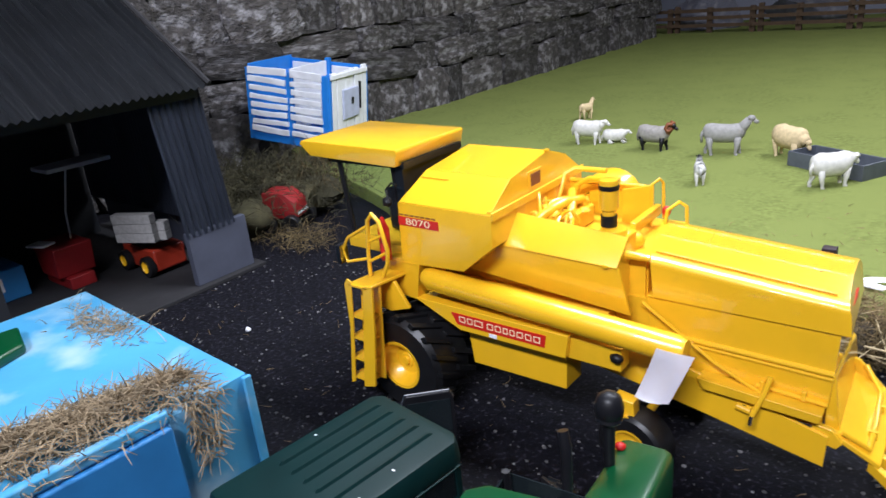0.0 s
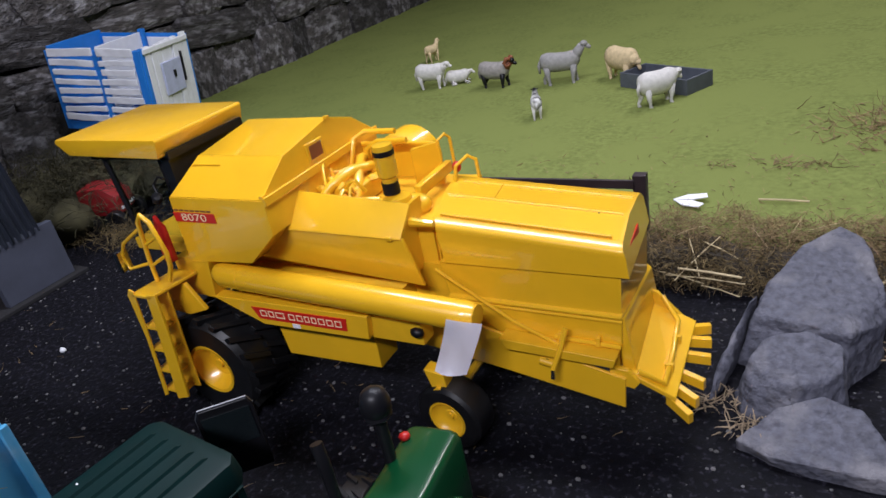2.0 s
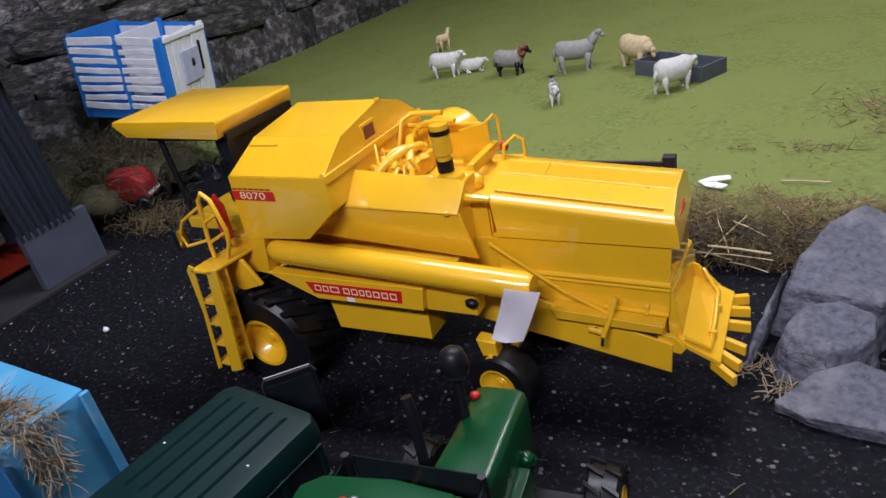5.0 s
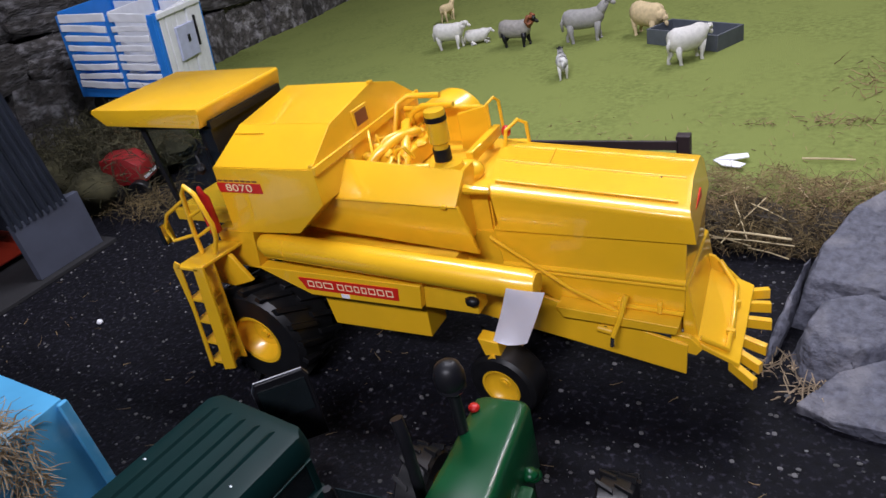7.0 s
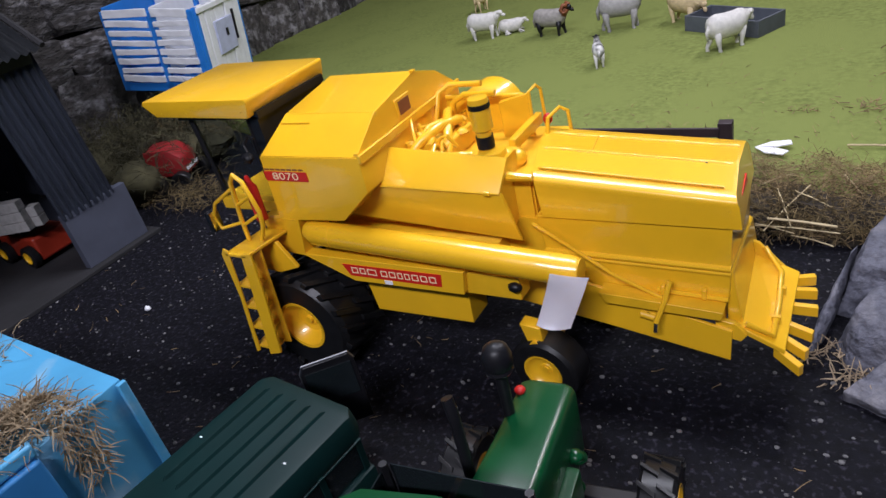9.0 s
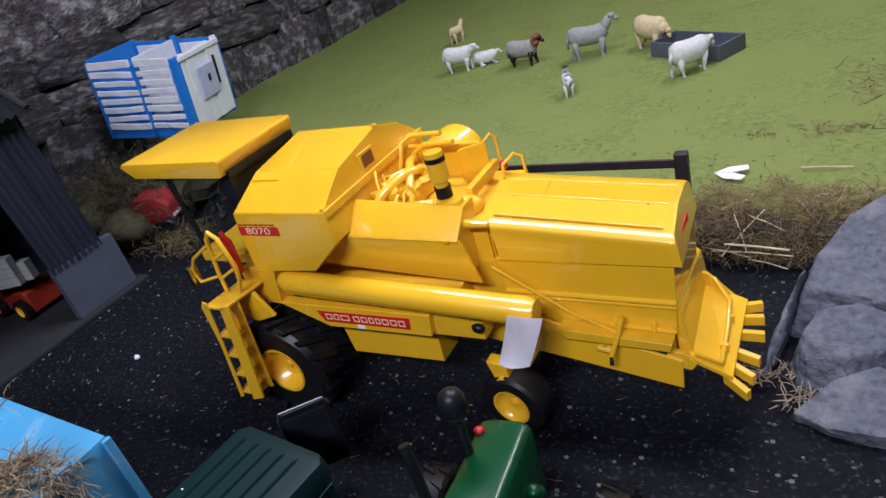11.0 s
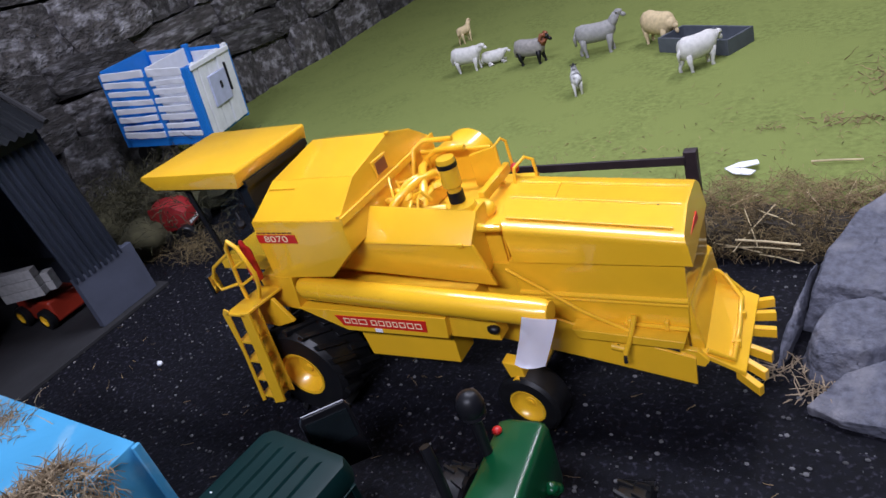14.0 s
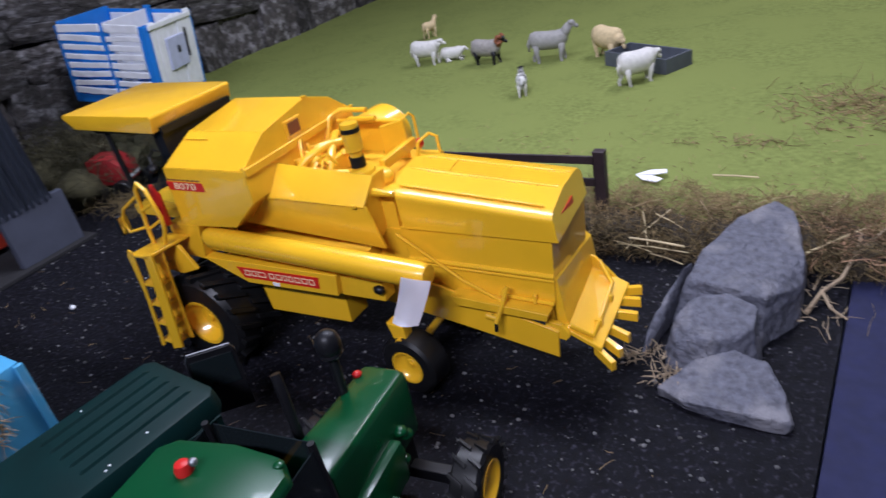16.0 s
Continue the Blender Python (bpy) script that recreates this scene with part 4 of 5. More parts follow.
def cleft_rock(name, top, foot, seed, label, ledge=0.0):
    """A split block of slate: flat cleft faces between a few corners, worn edges, fine relief along the bedding."""
    bm = bmesh.new()
    for p in top:
        bm.verts.new(p)
    for x, y in foot:
        bm.verts.new((x, y, -0.004))
    res = bmesh.ops.convex_hull(bm, input=bm.verts[:])
    bmesh.ops.delete(bm, geom=[g for g in res["geom_interior"] if isinstance(g, bmesh.types.BMVert)], context="VERTS")
    bmesh.ops.dissolve_limit(bm, angle_limit=radians(6), verts=bm.verts[:], edges=bm.edges[:])
    bmesh.ops.bevel(bm, geom=bm.edges[:], offset=0.0028, segments=2, affect="EDGES", profile=0.55, clamp_overlap=True)
    bmesh.ops.triangulate(bm, faces=bm.faces[:])
    for _ in range(5):
        long = [e for e in bm.edges if e.calc_length() > 0.0042]
        if not long:
            break
        bmesh.ops.subdivide_edges(bm, edges=long, cuts=1)
        bmesh.ops.triangulate(bm, faces=[f for f in bm.faces if len(f.verts) > 3])
    bmesh.ops.recalc_face_normals(bm, faces=bm.faces)
    bm.normal_update()
    off = Vector((seed * 3.7, seed * 1.9, seed))
    move = []
    for v in bm.verts:
        p = v.co
        d = 0.0026 * noise.noise(p * 28 + off) + 0.0014 * noise.noise(p * 75 + off) + 0.0006 * noise.noise(p * 220 + off)
        bed = noise.noise(Vector((p.x * 14, p.y * 14, p.z * 95)) + off)
        d -= (0.0012 + ledge) * max(0, bed - 0.15)
        move.append(v.normal * d)
    for v, d in zip(bm.verts, move):
        v.co += d
    return tagged(part(name, bm, "rock", None, smooth=32), label, "rock", "slate rocks by the yard")


cleft_rock("boulder", [(0.436, 0.178, 0.047), (0.447, 0.215, 0.058), (0.468, 0.272, 0.064), (0.499, 0.316, 0.063), (0.518, 0.300, 0.060), (0.531, 0.235, 0.05), (0.533, 0.20, 0.038), (0.508, 0.158, 0.048)],
           [(0.424, 0.165), (0.437, 0.26), (0.475, 0.335), (0.522, 0.33), (0.533, 0.27), (0.534, 0.195), (0.505, 0.145)], 3, "large blue-grey slate boulder leaning against the straw bank", 0.003)
cleft_rock("boulder", [(0.4385, 0.122, 0.041), (0.450, 0.142, 0.050), (0.478, 0.152, 0.052), (0.502, 0.143, 0.048), (0.503, 0.118, 0.043), (0.470, 0.100, 0.036), (0.444, 0.104, 0.030)],
           [(0.427, 0.128), (0.44, 0.158), (0.505, 0.158), (0.510, 0.115), (0.472, 0.086), (0.434, 0.094)], 8, "squat blue-grey slate boulder standing on the yard")
cleft_rock("flat_stone", [(0.4345, 0.064, 0.010), (0.462, 0.088, 0.025), (0.490, 0.103, 0.031), (0.515, 0.098, 0.029), (0.530, 0.072, 0.020), (0.537, 0.049, 0.013), (0.49, 0.048, 0.013), (0.455, 0.052, 0.011)],
           [(0.437, 0.066), (0.46, 0.056), (0.49, 0.051), (0.533, 0.048), (0.538, 0.062), (0.525, 0.108), (0.485, 0.112)], 11, "flat pale grey slate slab on the yard", 0.002)
cleft_rock("stone_shard", [(0.418, 0.135, 0.030), (0.432, 0.19, 0.050), (0.438, 0.215, 0.044), (0.425, 0.140, 0.026)], [(0.407, 0.108), (0.413, 0.106), (0.433, 0.205), (0.424, 0.20)], 15, "thin upright slate shard leaning on the boulder")

# ---- straw bank between yard and field ----
rng = random.Random(11)
bm = bmesh.new()
for k in range(26):
    x = 0.27 + 0.0125 * k
    blob(bm, (x, 0.32 + rng.uniform(-0.012, 0.012), 0.004), (0.03, 0.028 + rng.uniform(0, 0.012), 0.026), 2, 0.5, 3, k)
tagged(part("bank_soil", bm, "soil", smooth=60), "dark soil bank below the grass edge", "soil", kind="stuff")
bm = bmesh.new()


def bank(r):
    x = r.uniform(0.275, 0.605)
    lump = noise.noise(Vector((x * 17, 0, 7)))
    u = r.random() ** (0.9 + 0.7 * lump)
    y = 0.272 + 0.02 * lump + (0.105 + 0.03 * noise.noise(Vector((x * 31, 5, 2)))) * u
    return (x, y, 0.005 + 0.031 * min(1, u * 1.5) + r.uniform(0, 0.006)), (r.uniform(-1, 1), r.uniform(-1, 0.7), r.uniform(-0.1, 0.6))


tufts(bm, rng, 5200, bank, 0.019, 0.00034, 0.8)
tagged(part("straw_bank", bm, "straw"), "matted dry moss and straw along the field edge", "straw", kind="stuff")
bm = bmesh.new()
tufts(bm, rng, 5200, lambda r: ((r.uniform(0.27, 0.605), 0.298 + r.uniform(-0.03, 0.055), r.uniform(0.004, 0.037)), (r.uniform(-1, 1), r.uniform(-1, 0.4), r.uniform(-0.2, 0.7))), 0.014, 0.0007)
tagged(part("moss_bank", bm, "moss"), "dark matted moss under the straw", "moss", kind="stuff")
bm = bmesh.new()
tufts(bm, rng, 520, lambda r: ((0.568 + r.gauss(0, 0.022), 0.325 + r.gauss(0, 0.026), 0.012 + r.uniform(0, 0.022)), (r.uniform(-1, 1), r.uniform(-1, 1), r.uniform(-0.2, 0.5))), 0.026, 0.0005, 0.7)
tagged(part("red_straw", bm, material("reddish_dry_straw", (0.33, 0.19, 0.11), 0.85, vary=0.25, scale=60, island=0.4)), "reddish dry straw clump behind the boulder", "straw", kind="stuff")

bm = bmesh.new()
for cx, cy, n, ln in ((0.434, 0.078, 16, 0.02), (0.409, 0.100, 26, 0.015), (0.448, 0.092, 18, 0.026), (0.425, 0.11, 16, 0.014)):
    tufts(bm, rng, n, lambda r: ((cx + r.gauss(0, 0.004), cy + r.gauss(0, 0.005), 0.004 + r.uniform(0, 0.006)), (r.uniform(-1, 1), r.uniform(-1, 0.6), 0.5)), ln, 0.0008, 0.3)
tufts(bm, rng, 30, lambda r: ((0.552 + r.gauss(0, 0.012), 0.235 + r.gauss(0, 0.035), 0.005), (r.uniform(-1, 1), r.uniform(-1, 1), 0.3)), 0.028, 0.0006, 0.3)
for pts, w in (([(0.537, 0.205, 0.004), (0.548, 0.232, 0.012), (0.563, 0.252, 0.016), (0.572, 0.285, 0.022), (0.595, 0.318, 0.034), (0.612, 0.345, 0.042)], 0.0022), ([(0.548, 0.232, 0.012), (0.556, 0.212, 0.008), (0.57, 0.203, 0.004)], 0.0016), ([(0.572, 0.285, 0.022), (0.577, 0.31, 0.035)], 0.0012)):
    rod(bm, pts, [w * (1 - 0.5 * k / len(pts)) for k in range(len(pts))], 6)
tagged(part("dry_roots", bm, "root"), "pale dry root branches among the rocks", "roots", kind="stuff")
bm = bmesh.new()
for x, y, z, ang, tip, ln in ((0.375, 0.292, 0.030, 62, 14, 0.075), (0.372, 0.290, 0.032, 108, 10, 0.06), (0.385, 0.268, 0.020, -4, 0, 0.075), (0.36, 0.272, 0.018, -14, -4, 0.05), (0.40, 0.262, 0.012, -22, 0, 0.04), (0.395, 0.305, 0.034, 150, 8, 0.045),
                              (0.36, 0.34, 0.036, 35, 6, 0.035), (0.46, 0.35, 0.037, 70, 25, 0.03), (0.43, 0.33, 0.036, 120, 12, 0.04), (0.55, 0.36, 0.036, 55, 12, 0.05), (0.31, 0.30, 0.022, 80, 5, 0.035), (0.49, 0.365, 0.036, 20, 10, 0.045)):
    a, e = radians(ang), radians(tip)
    d = Vector((math.cos(a) * math.cos(e), math.sin(a) * math.cos(e), math.sin(e))) * ln / 2
    p = Vector((x, y, z))
    rod(bm, [p - d, p + Vector((0, 0, 0.0015)), p + d], 0.00065, 6)
tagged(part("long_stalks", bm, "stalk"), "long pale stalks lying crosswise on the straw bank", "straw", kind="stuff")

# ---- litter on the field and the yard ----
for k, (x, y, rz, ln) in enumerate(((0.445, 0.436, -2, 0.052), (0.56, 0.30, 50, 0.09), (0.39, 0.262, -8, 0.06))):
    ob = quick("straw_stalk", "stalk", None, rod, [(-ln / 2, 0, 0.0016), (0, 0.001, 0.0018), (ln / 2, 0, 0.0016)], 0.0012, 6)
    ob.matrix_world = pose(x, y, FIELD + 0.002 if y > 0.33 else 0.03, 0, 0, rz)
    tagged(ob, "pale dry straw stalk lying loose", "straw")
bm = bmesh.new()
for s in (-1, 1):
    prism(bm, [(0.0, s * 0.0005), (0.022, s * 0.0012), (0.038, s * 0.008), (0.034, s * 0.017), (0.014, s * 0.013)], "z", 0.0, 0.0012)
ob = part("torn_card", bm, "paper")
ob.matrix_world = pose(0.327, 0.427, FIELD + 0.004, 4, -4, -8)
tagged(ob, "small torn white card lying on the grass", "card")
bm = bmesh.new()
rng = random.Random(21)
tufts(bm, rng, 520, lambda r: ((0.58 + r.gauss(0, 0.05), 0.69 + r.gauss(0, 0.045), FIELD + 0.002), (r.uniform(-1, 1), r.uniform(-1, 1), 0.1)), 0.03, 0.0007, 0.2)
tufts(bm, rng, 60, lambda r: ((0.45 + r.gauss(0, 0.025), 0.55 + r.gauss(0, 0.012), FIELD + 0.002), (r.uniform(-1, 1), r.uniform(-1, 1), 0.1)), 0.022, 0.0006, 0.2)
tufts(bm, rng, 20, lambda r: ((0.36 + r.gauss(0, 0.01), 0.545 + r.gauss(0, 0.008), FIELD + 0.002), (r.uniform(-1, 1), r.uniform(-1, 1), 0.1)), 0.014, 0.0006, 0.2)
tufts(bm, rng, 600, lambda r: ((r.uniform(0.0, 0.9), 0.36 + abs(r.gauss(0, 0.16)), FIELD + 0.0015), (r.uniform(-1, 1), r.uniform(-1, 1), 0.1)), 0.009, 0.0005, 0.2)
tagged(part("hay_litter", bm, "straw"), "scattered dry hay litter on the grass", "hay", kind="stuff")
bm = bmesh.new()
tufts(bm, rng, 140, lambda r: ((r.uniform(-0.5, 0.5), r.uniform(-0.25, 0.28), 0.001), (r.uniform(-1, 1), r.uniform(-1, 1), 0.0)), 0.012, 0.0004, 0.1)
tagged(part("yard_chaff", bm, "straw"), "fine straw chaff scattered over the yard", "chaff", kind="stuff")
bm = bmesh.new()
for _ in range(2600):
    x, y = rng.uniform(-0.5, 0.54), rng.uniform(-0.3, 0.28)
    s = 0.0005 + 0.0022 * rng.random() ** 3
    blob(bm, (x, y, s * 0.3), (s, s * rng.uniform(0.6, 1), s * 0.5), 1)
tagged(part("stone_chips", bm, material("grit_chips", (0.1, 0.098, 0.1), 0.8, vary=0.4, island=0.6)), "small loose stone chips on the yard", "gravel", kind="stuff")
ob = quick("white_crumb", "white", None, blob, (-0.301, 0.01, 0.0035), (0.0042, 0.0036, 0.0036), 2, 0.5, 2, 4, smooth=60)
tagged(ob, "small white crumb lying on the yard", "crumb")


# ---- dark field gate rail behind the combine ----
def rail_fence():
    c = thing("rail_fence", pose(0, 0.334, -0.003), "dark stained wooden post and rail fence at the grass edge", "fence")
    for x in (0.311, 0.06, -0.19):
        quick("post", "wood", c, box, x - 0.007, x + 0.007, -0.006, 0.006, 0.0, 0.107, bevel=0.0008)
    for z in (0.098, 0.07):
        quick("rail", "wood", c, box, -0.19, 0.306, -0.0095, -0.006, z - 0.005, z + 0.005, bevel=0.0006)


rail_fence()


# ---- far fence and what stands behind the field ----
def far_fence():
    c = thing("far_fence", pose(0, 0, 0), "brown wooden post and rail fence closing the far field", "fence")
    x = -1.35
    n = 0
    while x < 1.6:
        y = 3.56 - 0.12 * (x + 0.3)
        quick("post", "fence", c, box, x - 0.014, x + 0.014, y - 0.012, y + 0.012, 0.0, FIELD + 0.135)
        if n % 2:
            quick("post", "fence", c, box, x + 0.03, x + 0.055, y - 0.012, y + 0.012, 0.0, FIELD + 0.145)
        for z in (0.04, 0.08, 0.12):
            ob = quick("rail", "fence", c, box, 0.0, 0.235, -0.006, 0.006, FIELD + z - 0.009, FIELD + z + 0.009)
            ob.matrix_local = pose(x, y - 0.018, 0, 0, 0, -6.8)
        x += 0.235
        n += 1


far_fence()
rock("far_boulder", (-1.0, 3.9, 0.1), (0.25, 0.16, 0.16), 5, 31, "grey boulder lying behind the far fence")
rock("far_boulder", (-0.45, 4.05, 0.1), (0.3, 0.16, 0.13), -5, 36, "grey boulder lying behind the far fence")


# ---- toy animals on the field, each one plain moulded figure ----
def figure(name, at, turn, length, mat, label, head=0.16, stout=1.0, lying=False, leg=0.34, horns=False, dark=None, face=None, tail=0.0):
    """One moulded animal, facing +x: barrel, neck, head, ears, legs and tail in one mesh. dark: paint of legs, face: paint of the head."""
    bm = bmesh.new()
    L, lz = length, length * (0.1 if lying else leg)
    spans = {}

    def mark(key, start):
        bm.faces.ensure_lookup_table()
        spans.setdefault(key, []).append((start, len(bm.faces)))
    w = L * 0.135 * stout
    rings = []
    for x, zc, ry, rz in ((-0.39, 0.17, 0.35, 0.4), (-0.35, 0.165, 0.8, 0.85), (-0.25, 0.15, 1.05, 1.1), (-0.1, 0.135, 1.1, 1.08), (0.08, 0.13, 1.06, 1.06), (0.2, 0.145, 0.98, 1.06), (0.28, 0.17, 0.75, 0.85), (0.33, 0.19, 0.4, 0.5)):
        rings.append([(x * L, math.cos(a) * w * ry, lz + L * zc + math.sin(a) * w * rz * 1.12) for a in (2 * math.pi * k / 14 for k in range(14))])
    loft(bm, rings)
    hz = lz + L * (0.2 + head * 0.62)
    neck = len(bm.faces)
    rod(bm, [(L * 0.22, 0, lz + L * 0.17), (L * 0.31, 0, lz + L * (0.2 + head * 0.3)), (L * 0.38, 0, hz)], (w * 0.75, w * 0.62, w * 0.46), 12)
    mark("neck", neck)
    hd = len(bm.faces)
    tip = 0.5 if head > 0.05 else 1.1
    blob(bm, (L * 0.41, 0, hz + L * 0.015), (L * 0.075, L * 0.055, L * 0.058), 2, 0.05, 2, 3)
    blob(bm, (L * (0.41 + 0.085 * math.cos(tip)), 0, hz - L * 0.085 * math.sin(tip)), (L * 0.06, L * 0.036, L * 0.04), 2, 0.05, 2, 4, Matrix.Rotation(tip, 3, "Y"))
    for q in (-1, 1):
        blob(bm, (L * 0.375, q * L * 0.075, hz + L * 0.03), (L * 0.02, L * 0.042, L * 0.018), 1, rot=Matrix.Rotation(q * 0.35, 3, "X"))
    mark("face", hd)
    for q in (-1, 1):
        if not lying:
            lg = len(bm.faces)
            for x, dx in ((0.2, 0.03), (-0.27, -0.05)):
                k = dx * q + (0.012 if x > 0 else -0.02)
                rod(bm, [(x * L, q * w * 0.55, lz + L * 0.08), ((x + k * 0.3) * L, q * w * 0.6, lz * 0.62), ((x + k) * L, q * w * 0.6, lz * 0.3), ((x + k) * L, q * w * 0.6, lz * 0.06), ((x + k + 0.02) * L, q * w * 0.6, 0)], (L * 0.07, L * 0.043, L * 0.029, L * 0.028, L * 0.036), 8)
            mark("leg", lg)
        else:
            rod(bm, [(L * 0.2, q * w * 0.8, L * 0.07), (L * 0.34, q * w * 1.1, L * 0.035), (L * 0.24, q * w * 1.3, L * 0.025)], (L * 0.05, L * 0.035, L * 0.028), 8)
            rod(bm, [(-L * 0.2, q * w * 0.9, L * 0.08), (-L * 0.08, q * w * 1.3, L * 0.035), (-L * 0.22, q * w * 1.4, L * 0.025)], (L * 0.07, L * 0.04, L * 0.028), 8)
        if horns:
            hn = len(bm.faces)
            rod(bm, [(L * 0.41, q * L * 0.045, hz + L * 0.05), (L * 0.34, q * L * 0.1, hz + L * 0.07), (L * 0.30, q * L * 0.13, hz - L * 0.02), (L * 0.36, q * L * 0.14, hz - L * 0.08), (L * 0.44, q * L * 0.15, hz - L * 0.04)], (L * 0.045, L * 0.045, L * 0.04, L * 0.03, L * 0.012), 8)
            mark("horn", hn)
    if tail > 0:
        rod(bm, [(-L * 0.36, 0, lz + L * 0.2), (-L * 0.46, 0, lz + L * 0.2 + tail * L * 0.1), (-L * 0.52, 0, lz + L * 0.2 + tail * L * 0.25)], (L * 0.035, L * 0.03, L * 0.014), 8)
    else:
        rod(bm, [(-L * 0.36, 0, lz + L * 0.2), (-L * 0.41, 0, lz + L * 0.1), (-L * 0.405, 0, lz - L * 0.04)], (L * 0.038, L * 0.034, L * 0.02), 8)
    bm.faces.ensure_lookup_table()
    for key, slot in (("leg", dark), ("face", face), ("horn", "horn"), ("neck", "horn" if horns else None)):
        if slot:
            for a, b in spans.get(key, ()):
                for k in range(a, b):
                    bm.faces[k].material_index = {"leg": 1, "face": 2, "horn": 3, "neck": 3}[key]
    ob = part(name, bm, mat, None, smooth=180)
    for slot in (dark or mat, face or mat, "horn"):
        ob.data.materials.append(M[slot])
    ob.matrix_world = pose(*at, FIELD, 0, 0, turn)
    return tagged(ob, label, "toy figure", "toy flock on the field")


figure("toy_sheep", (-0.303, 0.995), 8, 0.096, "wool", "white moulded toy sheep standing on the grass", head=0.14, stout=1.2, leg=0.24)
figure("toy_lamb", (-0.250, 1.022), 24, 0.072, "wool", "white moulded toy lamb lying beside a sheep", lying=True, head=0.06, stout=1.2)
figure("toy_lamb", (-0.441, 1.257), 75, 0.064, "wool_cream", "cream moulded toy lamb standing with raised head", head=0.4, leg=0.36, stout=1.15)
figure("toy_ram", (-0.138, 0.980), -4, 0.098, "ram", "grey moulded toy ram with curled brown horns and dark legs", head=0.2, stout=1.15, horns=True, dark="black", face="black", leg=0.22)
figure("toy_ewe", (0.010, 0.980), 16, 0.112, "wool_grey", "plain grey moulded toy ewe with raised head", head=0.3, leg=0.26, stout=1.05)
figure("toy_dog", (0.030, 0.768), 112, 0.062, "piebald", "black and white moulded toy sheepdog seen from behind", head=0.3, leg=0.3, face="black", dark="wool", stout=1.15, tail=-1.2)
figure("toy_sheep", (0.130, 0.990), -34, 0.102, "wool_cream", "cream moulded toy sheep feeding from a grey trough", head=-0.16, stout=1.35, leg=0.25)
figure("toy_sheep", (0.232, 0.820), 46, 0.096, "wool", "white moulded toy sheep feeding from a grey trough", head=0.04, stout=1.3, leg=0.26)


def trough():
    c = thing("feed_trough", pose(0.222, 0.925, FIELD, 0, 0, -29), "grey plastic feed trough with a divider standing on grass", "trough")
    l, w, h = 0.072, 0.031, 0.028
    quick("base", "trough", c, box, -l, l, -w, w, 0, 0.004)
    for b in ((-l, l, -w - 0.004, -w, 0, h), (-l, l, w, w + 0.004, 0, h)):
        quick("long_side", "trough", c, box, *b, bevel=0.001)
    for b in ((-l - 0.004, -l, -w - 0.004, w + 0.004, 0, h), (l, l + 0.004, -w - 0.004, w + 0.004, 0, h)):
        quick("end", "trough", c, box, *b, bevel=0.001)
    quick("divider", "trough", c, box, -0.003, 0.003, -w, w, 0, h - 0.002)


trough()


